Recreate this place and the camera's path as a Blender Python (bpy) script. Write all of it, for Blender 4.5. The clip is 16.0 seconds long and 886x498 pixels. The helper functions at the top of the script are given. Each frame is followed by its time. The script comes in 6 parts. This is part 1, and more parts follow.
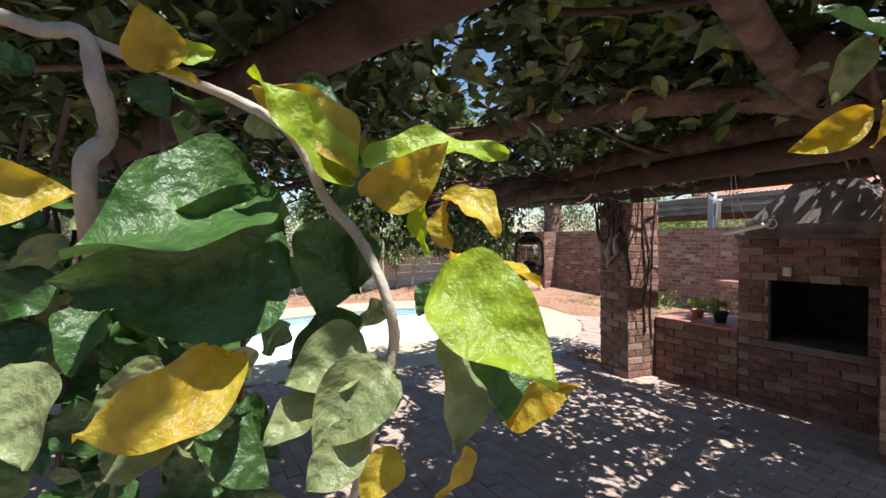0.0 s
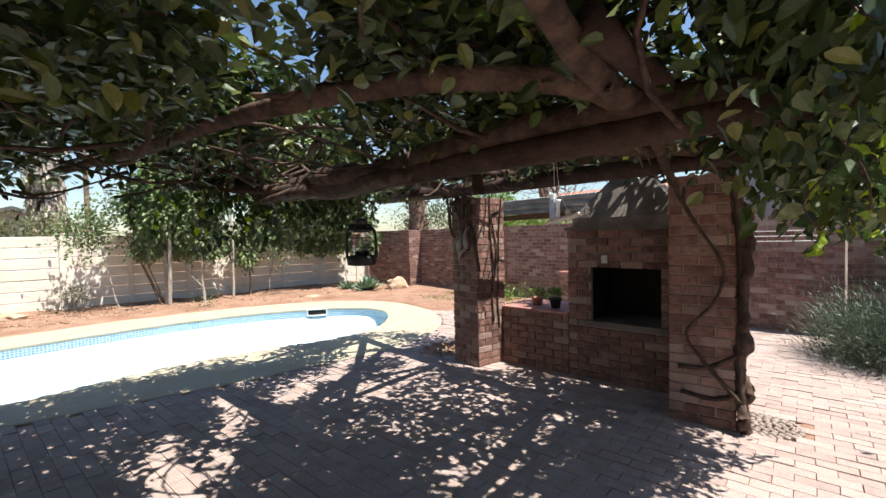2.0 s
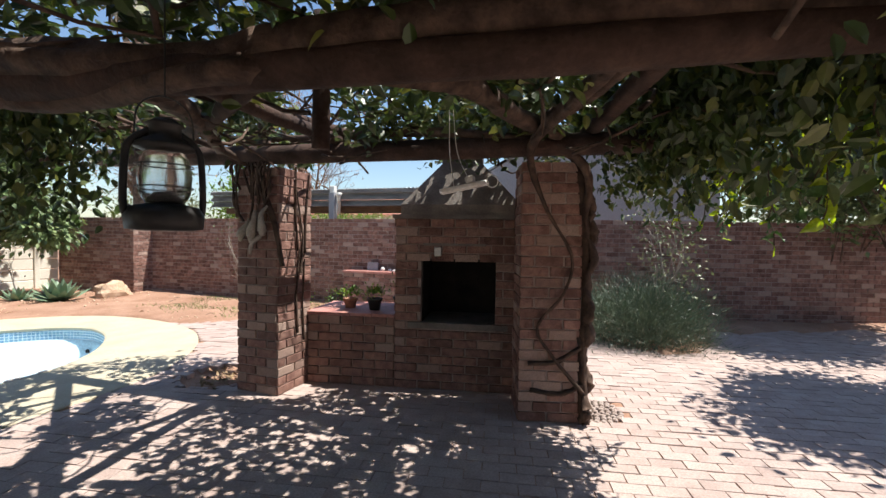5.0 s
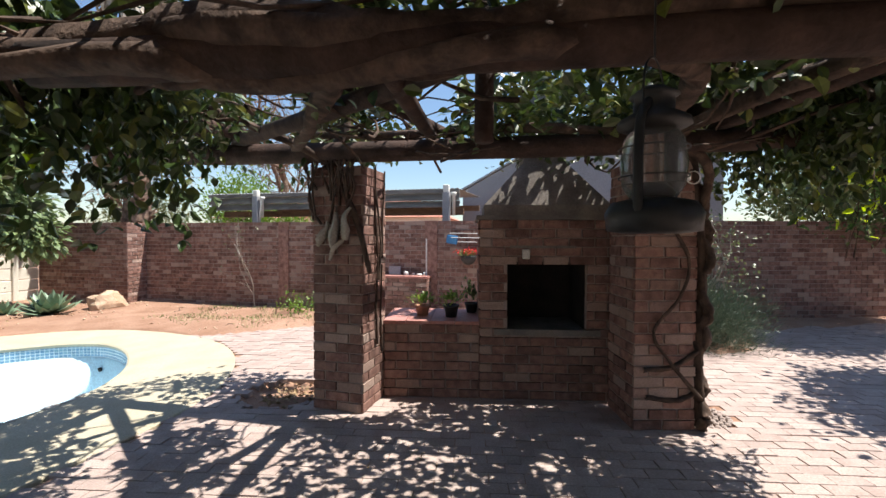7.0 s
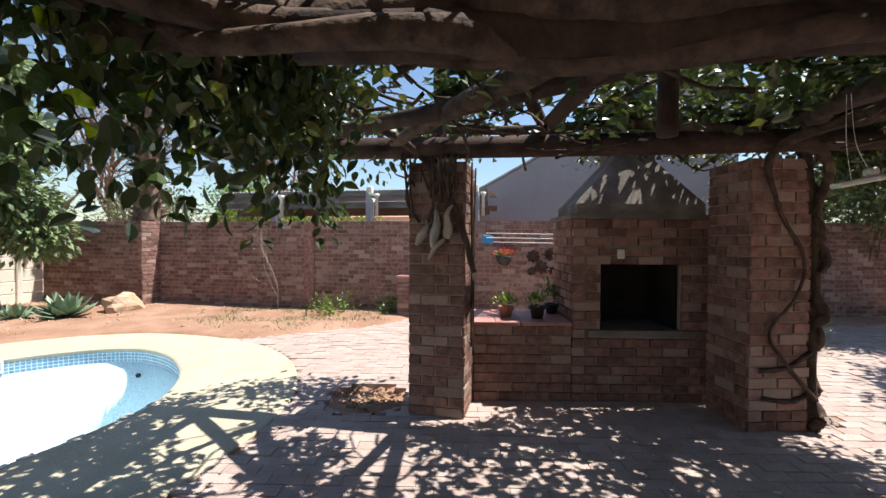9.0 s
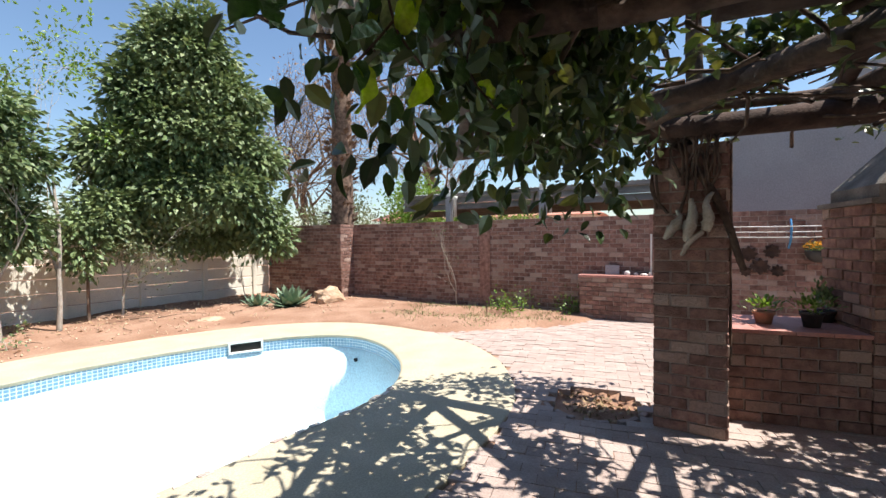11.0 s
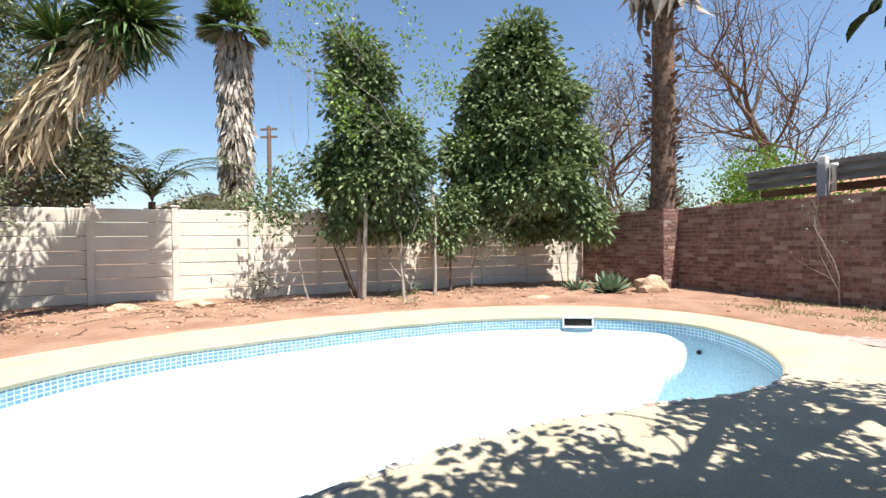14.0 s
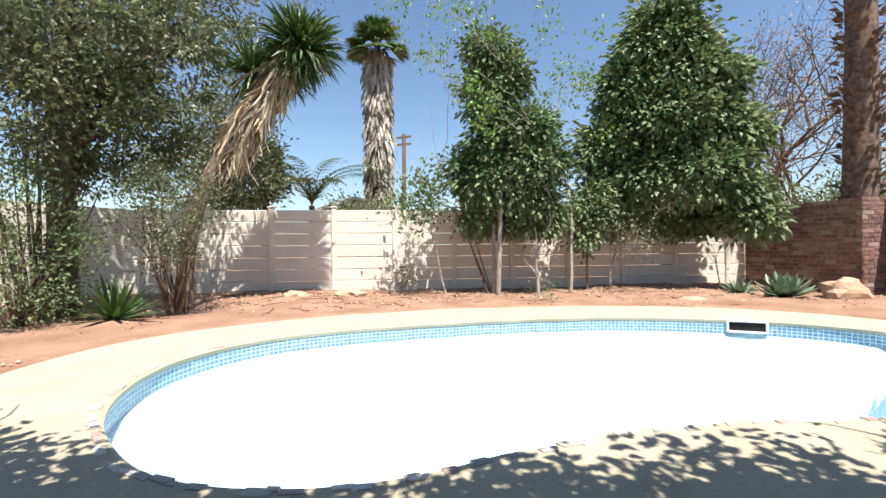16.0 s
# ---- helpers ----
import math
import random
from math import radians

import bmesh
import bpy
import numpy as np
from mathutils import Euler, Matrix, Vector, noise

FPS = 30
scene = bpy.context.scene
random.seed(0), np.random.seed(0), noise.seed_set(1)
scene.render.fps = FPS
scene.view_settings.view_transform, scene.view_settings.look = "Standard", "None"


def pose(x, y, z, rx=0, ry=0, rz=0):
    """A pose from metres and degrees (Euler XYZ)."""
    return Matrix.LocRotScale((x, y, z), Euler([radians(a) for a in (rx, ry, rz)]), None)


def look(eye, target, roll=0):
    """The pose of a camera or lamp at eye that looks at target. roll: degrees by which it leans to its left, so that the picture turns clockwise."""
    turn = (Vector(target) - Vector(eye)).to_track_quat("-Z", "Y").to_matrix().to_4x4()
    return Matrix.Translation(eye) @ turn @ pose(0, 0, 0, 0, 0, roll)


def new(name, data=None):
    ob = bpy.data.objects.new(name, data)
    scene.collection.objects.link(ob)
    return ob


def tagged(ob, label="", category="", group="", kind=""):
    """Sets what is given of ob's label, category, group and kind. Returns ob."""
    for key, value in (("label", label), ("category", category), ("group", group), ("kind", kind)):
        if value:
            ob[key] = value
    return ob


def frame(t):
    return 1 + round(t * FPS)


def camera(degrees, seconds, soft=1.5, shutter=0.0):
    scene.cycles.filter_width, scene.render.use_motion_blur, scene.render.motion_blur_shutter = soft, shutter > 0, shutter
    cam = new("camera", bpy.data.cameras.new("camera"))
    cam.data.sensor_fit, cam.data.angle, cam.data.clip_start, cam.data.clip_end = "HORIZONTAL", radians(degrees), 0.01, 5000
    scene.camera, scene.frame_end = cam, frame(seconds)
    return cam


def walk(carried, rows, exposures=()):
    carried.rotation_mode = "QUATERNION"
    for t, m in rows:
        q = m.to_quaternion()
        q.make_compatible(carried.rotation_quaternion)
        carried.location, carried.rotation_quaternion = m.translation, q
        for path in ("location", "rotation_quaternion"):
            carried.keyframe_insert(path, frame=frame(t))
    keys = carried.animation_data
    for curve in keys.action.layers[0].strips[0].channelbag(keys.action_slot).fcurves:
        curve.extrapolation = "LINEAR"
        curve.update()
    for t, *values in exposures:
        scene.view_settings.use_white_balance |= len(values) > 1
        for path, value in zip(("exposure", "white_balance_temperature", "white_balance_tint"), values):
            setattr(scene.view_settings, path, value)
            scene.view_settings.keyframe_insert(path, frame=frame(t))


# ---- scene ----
cam = camera(92.3, 16.0)
PATH = [
    (0, (0.365, 0.06, 1.716), (0.134, 2.043, 1.661), -0.8),
    (0.5, (0.408, 0.078, 1.701), (0.316, 2.076, 1.652), -1.1),
    (1, (0.469, 0.114, 1.691), (0.508, 2.112, 1.639), -1.4),
    (1.5, (0.522, 0.159, 1.664), (0.706, 2.149, 1.606), -1.4),
    (2, (0.596, 0.239, 1.639), (0.958, 2.205, 1.576), -1.3),
    (2.5, (0.629, 0.367, 1.62), (1.176, 2.29, 1.547), -1.0),
    (3, (0.635, 0.55, 1.597), (1.448, 2.376, 1.52), -0.8),
    (3.5, (0.62, 0.753, 1.578), (1.664, 2.457, 1.489), -0.6),
    (6, (0.051, 1.935, 1.443), (1.488, 3.325, 1.41), 1.0),
    (6.5, (-0.122, 2.162, 1.468), (1.331, 3.536, 1.427), 0.5),
    (7, (-0.234, 2.382, 1.472), (1.241, 3.732, 1.43), 0.2),
    (7.5, (-0.335, 2.573, 1.477), (1.182, 3.876, 1.437), 0.2),
    (8, (-0.48, 2.792, 1.455), (1.085, 4.036, 1.419), 0.5),
    (10.5, (-1.187, 3.691, 1.446), (0.056, 5.258, 1.406), -0.3),
    (11, (-1.284, 3.804, 1.42), (-0.243, 5.51, 1.381), -0.5),
    (11.5, (-1.433, 3.86, 1.38), (-0.633, 5.693, 1.344), -0.4),
    (12, (-1.507, 3.891, 1.333), (-0.933, 5.806, 1.296), -0.4),
    (12.5, (-1.612, 3.954, 1.247), (-1.239, 5.919, 1.212), -0.4),
    (13, (-1.716, 3.98, 1.18), (-1.554, 5.974, 1.149), -0.4),
    (13.5, (-1.776, 3.977, 1.14), (-1.821, 5.977, 1.112), -0.4),
    (14, (-1.79, 3.983, 1.108), (-2.022, 5.969, 1.083), -0.6),
    (14.5, (-1.847, 3.967, 1.063), (-2.223, 5.931, 1.044), -0.4),
    (15, (-1.91, 3.938, 1.036), (-2.427, 5.87, 1.022), -0.4),
    (15.5, (-1.966, 3.899, 1.01), (-2.621, 5.789, 0.998), -0.4),
    (16, (-2.013, 3.865, 0.991), (-2.794, 5.706, 0.981), -0.5),
]
walk(cam, [(t, look(eye, target, roll)) for t, eye, target, roll in PATH])

# world, sun and exposure
SUN_AZ, SUN_EL = math.atan2(0.73, -0.684), radians(65)
world = bpy.data.worlds.new("world")
scene.world = world
world.use_nodes = True
wn = world.node_tree
sky = wn.nodes.new("ShaderNodeTexSky")
sky.sky_type, sky.sun_disc = "NISHITA", False
sky.sun_elevation, sky.sun_rotation = SUN_EL, SUN_AZ
sky.air_density, sky.dust_density, sky.ozone_density = 1.2, 0.5, 4.0
wn.links.new(sky.outputs[0], wn.nodes["Background"].inputs[0])
wn.nodes["Background"].inputs[1].default_value = 0.09
S = Vector((math.sin(SUN_AZ) * math.cos(SUN_EL), math.cos(SUN_AZ) * math.cos(SUN_EL), math.sin(SUN_EL)))
sun = new("sun", bpy.data.lights.new("sun", "SUN"))
sun.data.energy, sun.data.angle, sun.data.color = 5.0, radians(0.5), (1.0, 0.96, 0.9)
sun.matrix_world = look((0, 0, 0), tuple(-S))
scene.view_settings.exposure = 0.95

# ---- materials ----


def material(name, a, b, scale=8.0, rough=0.8, bump=0.3, fine=60.0, metal=0.0, rnd="", c=None, spread=0.5, spec=0.3, stretch=(1, 1, 1), through_light=0.0):
    """Two-scale noise between colours a and b (and c by piece); rnd: 'object' or 'island' varies pieces."""
    m = bpy.data.materials.new(name)
    m.use_nodes = True
    t = m.node_tree
    N, L = t.nodes.new, t.links.new
    p = t.nodes["Principled BSDF"]
    tc, mp = N("ShaderNodeTexCoord"), N("ShaderNodeMapping")
    mp.inputs["Scale"].default_value = stretch
    geo = N("ShaderNodeNewGeometry")
    if rnd == "object":
        L(tc.outputs["Object"], mp.inputs[0])
    else:
        L(geo.outputs["Position"], mp.inputs[0])
    n1, n2 = N("ShaderNodeTexNoise"), N("ShaderNodeTexNoise")
    for n, s in ((n1, scale), (n2, fine)):
        n.inputs["Scale"].default_value, n.inputs["Detail"].default_value = s, 5.0
        L(mp.outputs[0], n.inputs["Vector"])
    mix = N("ShaderNodeMix")
    mix.data_type = "RGBA"
    mix.inputs["A"].default_value, mix.inputs["B"].default_value = (*a, 1), (*b, 1)
    rr = N("ShaderNodeMapRange")
    rr.inputs["From Min"].default_value, rr.inputs["From Max"].default_value = 0.32, 0.68
    L(n1.outputs["Fac"], rr.inputs["Value"])
    L(rr.outputs[0], mix.inputs["Factor"])
    col = mix.outputs["Result"]
    if rnd:
        src = N("ShaderNodeObjectInfo").outputs["Random"] if rnd == "object" else geo.outputs["Random Per Island"]
        if rnd == "object":
            off = N("ShaderNodeVectorMath")
            off.operation = "MULTIPLY_ADD"
            cmb = N("ShaderNodeCombineXYZ")
            for i in range(3):
                L(src, cmb.inputs[i])
            L(tc.outputs["Object"], off.inputs[0])
            off.inputs[1].default_value = (1, 1, 1)
            sc = N("ShaderNodeVectorMath")
            sc.operation = "SCALE"
            sc.inputs["Scale"].default_value = 37.0
            L(cmb.outputs[0], sc.inputs[0])
            L(sc.outputs[0], off.inputs[2])
            L(off.outputs[0], mp.inputs[0])
        mul = N("ShaderNodeMath")
        mul.operation = "MULTIPLY"
        mul.inputs[1].default_value = 7.31
        fr = N("ShaderNodeMath")
        fr.operation = "FRACT"
        L(src, mul.inputs[0])
        L(mul.outputs[0], fr.inputs[0])
        hs = N("ShaderNodeHueSaturation")
        mr = N("ShaderNodeMapRange")
        mr.inputs["To Min"].default_value, mr.inputs["To Max"].default_value = 1 - spread, 1 + spread * 0.8
        L(src, mr.inputs["Value"])
        L(mr.outputs[0], hs.inputs["Value"])
        L(col, hs.inputs["Color"])
        col = hs.outputs[0]
        if c:
            m2 = N("ShaderNodeMix")
            m2.data_type = "RGBA"
            m2.inputs["B"].default_value = (*c, 1)
            r2 = N("ShaderNodeMapRange")
            r2.inputs["From Min"].default_value, r2.inputs["From Max"].default_value = 0.7, 1.0
            L(fr.outputs[0], r2.inputs["Value"])
            L(r2.outputs[0], m2.inputs["Factor"])
            L(col, m2.inputs["A"])
            col = m2.outputs["Result"]
    h2 = N("ShaderNodeHueSaturation")
    m3 = N("ShaderNodeMapRange")
    m3.inputs["From Min"].default_value, m3.inputs["From Max"].default_value = 0.3, 0.7
    m3.inputs["To Min"].default_value, m3.inputs["To Max"].default_value = 0.82, 1.15
    L(n2.outputs["Fac"], m3.inputs["Value"])
    L(m3.outputs[0], h2.inputs["Value"])
    L(col, h2.inputs["Color"])
    L(h2.outputs[0], p.inputs["Base Color"])
    p.inputs["Roughness"].default_value, p.inputs["Metallic"].default_value = rough, metal
    p.inputs["Specular IOR Level"].default_value = spec
    if bump:
        bp = N("ShaderNodeBump")
        bp.inputs["Strength"].default_value, bp.inputs["Distance"].default_value = bump, 0.01
        ad = N("ShaderNodeMath")
        L(n1.outputs["Fac"], ad.inputs[0])
        L(n2.outputs["Fac"], ad.inputs[1])
        L(ad.outputs[0], bp.inputs["Height"])
        L(bp.outputs[0], p.inputs["Normal"])
    if through_light:
        tr, ms = N("ShaderNodeBsdfTranslucent"), N("ShaderNodeMixShader")
        ms.inputs[0].default_value = through_light
        h4 = N("ShaderNodeHueSaturation")
        h4.inputs["Value"].default_value, h4.inputs["Saturation"].default_value = 1.7, 1.1
        h4.inputs["Hue"].default_value = 0.485
        L(h2.outputs[0], h4.inputs["Color"])
        L(h4.outputs[0], tr.inputs["Color"])
        L(p.outputs[0], ms.inputs[1])
        L(tr.outputs[0], ms.inputs[2])
        L(ms.outputs[0], t.nodes["Material Output"].inputs["Surface"])
    return m


BRICK = dict(scale=14, rough=0.92, bump=0.9, fine=80, spread=0.3, c=(0.4, 0.29, 0.235))
m_brick = material("brick", (0.15, 0.075, 0.058), (0.32, 0.185, 0.145), rnd="object", **BRICK)
m_brick_i = material("brick_joined", (0.15, 0.075, 0.058), (0.32, 0.185, 0.145), rnd="island", **BRICK)
m_mortar = material("mortar", (0.27, 0.21, 0.18), (0.38, 0.31, 0.27), scale=5, rough=0.95, bump=0.6)
PAVE = dict(scale=6, rough=0.85, bump=0.35, fine=70, spread=0.08, c=(0.42, 0.335, 0.295))
m_paver = material("paver", (0.34, 0.255, 0.22), (0.42, 0.33, 0.288), rnd="object", **PAVE)
m_paver_i = material("paver_joined", (0.34, 0.255, 0.22), (0.42, 0.33, 0.288), rnd="island", **PAVE)
m_soil = material("soil", (0.25, 0.135, 0.085), (0.36, 0.22, 0.15), scale=1.6, rough=0.95, bump=0.9, fine=35)
m_coping = material("coping_paint", (0.41, 0.355, 0.25), (0.47, 0.415, 0.305), scale=2.5, rough=0.85, bump=0.25, fine=80)
m_plaster = material("pool_plaster", (0.58, 0.77, 0.84), (0.65, 0.81, 0.86), scale=1.3, rough=0.6, bump=0.0, fine=40)
m_tile = material("pool_tile", (0.13, 0.27, 0.4), (0.18, 0.34, 0.47), scale=12, rough=0.25, bump=0.0, rnd="island", spread=0.16, c=(0.24, 0.42, 0.5), spec=0.5)
m_grout = material("grout", (0.62, 0.7, 0.72), (0.7, 0.76, 0.78), scale=12, rough=0.8)
m_chip = material("rim_tile", (0.45, 0.42, 0.38), (0.6, 0.55, 0.5), scale=14, rough=0.4, rnd="island", spread=0.3, c=(0.42, 0.28, 0.24), bump=0.1)
m_precast = material("precast_concrete", (0.67, 0.62, 0.52), (0.76, 0.71, 0.62), scale=1.7, rough=0.9, bump=0.3, fine=70)
m_render = material("grey_plaster", (0.28, 0.28, 0.29), (0.32, 0.32, 0.33), scale=1.2, rough=0.9, bump=0.2, fine=50)
m_hood = material("hood_cement", (0.12, 0.105, 0.09), (0.24, 0.21, 0.185), scale=5, rough=0.92, bump=0.4)
# firebox soot; the same black paints the shade in the skimmer mouth
m_soot_and_shade = material("soot_and_shade", (0.012, 0.011, 0.01), (0.03, 0.026, 0.022), scale=6, rough=0.95)
m_redtile = material("red_quarry_tile", (0.4, 0.17, 0.14), (0.48, 0.24, 0.2), scale=6, rough=0.5, bump=0.1)
m_bark = material("bark", (0.08, 0.052, 0.036), (0.21, 0.15, 0.11), scale=14, rough=0.95, bump=1.0, fine=70, stretch=(1, 1, 0.35))
m_vinebark = material("vine_bark", (0.035, 0.022, 0.016), (0.12, 0.078, 0.056), scale=11, rough=0.9, bump=0.8, fine=55)
m_pole = material("weathered_pole", (0.026, 0.015, 0.011), (0.075, 0.044, 0.032), scale=7, rough=0.9, bump=0.7, fine=50)
m_palebark = material("pale_bark", (0.3, 0.26, 0.21), (0.45, 0.4, 0.34), scale=9, rough=0.9, bump=0.6)
m_palmbark = material("palm_bark", (0.08, 0.05, 0.035), (0.24, 0.16, 0.115), scale=10, rough=0.95, bump=1.0)
m_thatch = material("dry_frond", (0.42, 0.33, 0.2), (0.6, 0.5, 0.35), scale=6, rough=0.9, rnd="island", spread=0.35, bump=0.3)
m_greythatch = material("grey_dry_frond", (0.36, 0.31, 0.25), (0.52, 0.47, 0.4), scale=6, rough=0.9, rnd="island", spread=0.4, bump=0.3)
LEAF = dict(rough=0.42, bump=0.15, rnd="island", spec=0.5, fine=40)
m_vine = material("vine_leaf", (0.026, 0.05, 0.011), (0.058, 0.092, 0.022), scale=3, spread=0.5, c=(0.14, 0.155, 0.03), through_light=0.13, **LEAF)
m_tree = material("tree_leaf", (0.085, 0.135, 0.05), (0.21, 0.27, 0.12), scale=0.8, spread=0.45, c=(0.21, 0.25, 0.1), through_light=0.15, **{**LEAF, "rough": 0.5, "spec": 0.35})
m_olive = material("olive_leaf", (0.09, 0.115, 0.05), (0.16, 0.185, 0.09), scale=0.8, spread=0.4, c=(0.17, 0.17, 0.08), through_light=0.2, **LEAF)
m_lime = material("fresh_leaf", (0.1, 0.19, 0.03), (0.14, 0.24, 0.04), scale=1.0, spread=0.3, c=(0.2, 0.28, 0.06), through_light=0.3, **LEAF)
m_yucca = material("yucca_blade", (0.035, 0.075, 0.02), (0.07, 0.13, 0.03), scale=2, spread=0.4, c=(0.14, 0.17, 0.05), through_light=0.12, **LEAF)
m_agave = material("agave_blade", (0.13, 0.2, 0.12), (0.2, 0.27, 0.17), scale=4, spread=0.15, through_light=0.05, **LEAF)
m_rose = material("rosemary_leaf", (0.04, 0.068, 0.04), (0.085, 0.12, 0.075), scale=5, spread=0.3, c=(0.12, 0.15, 0.09), through_light=0.1, **LEAF)
m_dry = material("dry_leaf", (0.3, 0.2, 0.11), (0.42, 0.3, 0.18), scale=5, rough=0.9, rnd="island", spread=0.4, bump=0.2)
m_grass = material("sparse_grass", (0.13, 0.16, 0.05), (0.28, 0.26, 0.12), scale=3, rough=0.8, rnd="island", spread=0.35, bump=0.1)
m_rock = material("sandstone", (0.42, 0.27, 0.17), (0.56, 0.42, 0.3), scale=5, rough=0.95, bump=0.9)
m_fascia = material("weathered_gutter", (0.13, 0.12, 0.11), (0.24, 0.225, 0.205), scale=2.2, rough=0.6, bump=0.1, stretch=(1, 1, 4))
m_steel = material("corrugated_sheet", (0.3, 0.31, 0.31), (0.4, 0.41, 0.41), scale=2, rough=0.5, bump=0.1, metal=0.3)
m_black = material("black_iron", (0.012, 0.012, 0.012), (0.03, 0.028, 0.025), scale=20, rough=0.5, bump=0.1)
m_whitepl = material("white_plastic", (0.62, 0.6, 0.55), (0.72, 0.7, 0.65), scale=8, rough=0.45, bump=0.05)
m_terra = material("terracotta", (0.33, 0.16, 0.1), (0.45, 0.25, 0.17), scale=10, rough=0.9)
m_darkpot = material("dark_plastic_pot", (0.03, 0.03, 0.03), (0.06, 0.055, 0.05), scale=10, rough=0.5)
m_blue = material("blue_plastic", (0.05, 0.2, 0.42), (0.08, 0.27, 0.5), scale=8, rough=0.4, bump=0.05)
m_orange = material("orange_petal", (0.75, 0.28, 0.02), (0.8, 0.45, 0.05), scale=9, rough=0.6, rnd="island", spread=0.2)
m_red = material("red_petal", (0.6, 0.02, 0.02), (0.7, 0.06, 0.04), scale=9, rough=0.6, rnd="island", spread=0.2)
m_wood = material("brown_wood", (0.14, 0.09, 0.06), (0.22, 0.15, 0.1), scale=4, rough=0.7, stretch=(1, 1, 5))
m_roofred = material("red_roof_tile", (0.4, 0.17, 0.12), (0.5, 0.25, 0.18), scale=3, rough=0.8)
m_whitewall = material("white_wall_paint", (0.68, 0.66, 0.62), (0.76, 0.74, 0.7), scale=1.5, rough=0.85, bump=0.1)
m_glass = bpy.data.materials.new("clear_glass")
m_glass.use_nodes = True
gp = m_glass.node_tree.nodes["Principled BSDF"]
gp.inputs["Transmission Weight"].default_value, gp.inputs["Roughness"].default_value, gp.inputs["IOR"].default_value = 0.92, 0.15, 1.1
gp.inputs["Base Color"].default_value = (0.7, 0.7, 0.68, 1)

# ---- mesh tools ----
RNG = np.random.default_rng(7)


def mesh_np(name, verts, faces, mat, parent=None, label="", smooth=False):
    """One mesh object from arrays: verts (n, 3), faces (m, k) of one size k or a list of such arrays."""
    blocks = faces if isinstance(faces, list) else [faces]
    me = bpy.data.meshes.new(name)
    verts = np.asarray(verts, dtype=np.float32)
    me.vertices.add(len(verts))
    me.vertices.foreach_set("co", verts.ravel())
    loops = np.concatenate([np.asarray(b).ravel() for b in blocks]).astype(np.int32)
    sizes = np.concatenate([np.full(len(b), np.asarray(b).shape[1]) for b in blocks]).astype(np.int32)
    me.loops.add(len(loops))
    me.loops.foreach_set("vertex_index", loops)
    me.polygons.add(len(sizes))
    me.polygons.foreach_set("loop_start", np.concatenate([[0], np.cumsum(sizes)[:-1]]).astype(np.int32))
    me.polygons.foreach_set("use_smooth", np.full(len(sizes), smooth))
    me.update(calc_edges=True)
    me.materials.append(mat)
    ob = new(name, me)
    if parent:
        ob.parent = parent
    return tagged(ob, label)


def part(name, bm, mat, parent=None, label="", smooth=False):
    me = bpy.data.meshes.new(name)
    bmesh.ops.recalc_face_normals(bm, faces=bm.faces)
    for f in bm.faces:
        f.smooth = smooth
    bm.to_mesh(me)
    bm.free()
    me.materials.append(mat)
    ob = new(name, me)
    if parent:
        ob.parent = parent
    return tagged(ob, label)


def thing(name, m, label, category, group=""):
    e = new(name)
    e.empty_display_size = 0.1
    e.matrix_world = m
    return tagged(e, label, category, group)


def box(size, at=(0, 0, 0), m=None, bevel=0.0, bm=None):
    """A box with its base centre at `at`, before the pose m."""
    bm = bm or bmesh.new()
    r = bmesh.ops.create_cube(bm, size=1.0)
    vs = r["verts"]
    bmesh.ops.scale(bm, vec=size, verts=vs)
    bmesh.ops.translate(bm, vec=(at[0], at[1], at[2] + size[2] / 2), verts=vs)
    if bevel:
        es = list({e for v in vs for e in v.link_edges})
        out = bmesh.ops.bevel(bm, geom=es, offset=bevel, segments=1, affect="EDGES")
        vs = list({v for f in out["faces"] for v in f.verts} | {v for v in vs if v.is_valid})
    if m is not None:
        bmesh.ops.transform(bm, matrix=m, verts=vs)
    return bm


def lathe(profile, n=16, bm=None):
    """Turned shape from (radius, height) pairs."""
    bm = bm or bmesh.new()
    rings = [[bm.verts.new((r * math.cos(2 * math.pi * i / n), r * math.sin(2 * math.pi * i / n), z)) for i in range(n)] for r, z in profile]
    for a, b in zip(rings, rings[1:]):
        for i in range(n):
            bm.faces.new((a[i], a[(i + 1) % n], b[(i + 1) % n], b[i]))
    bm.faces.new(rings[0][::-1])
    bm.faces.new(rings[-1])
    return bm


def smooth_path(pts, per=6):
    """Catmull-Rom through points (x, y, z, r)."""
    P = [np.array(p, float) for p in pts]
    P = [2 * P[0] - P[1], *P, 2 * P[-1] - P[-2]]
    out = []
    for a, b, c, d in zip(P, P[1:], P[2:], P[3:]):
        for k in range(per):
            t = k / per
            out.append(0.5 * ((2 * b) + (c - a) * t + (2 * a - 5 * b + 4 * c - d) * t * t + (3 * b - 3 * c + d - a) * t ** 3))
    out.append(P[-2])
    return out


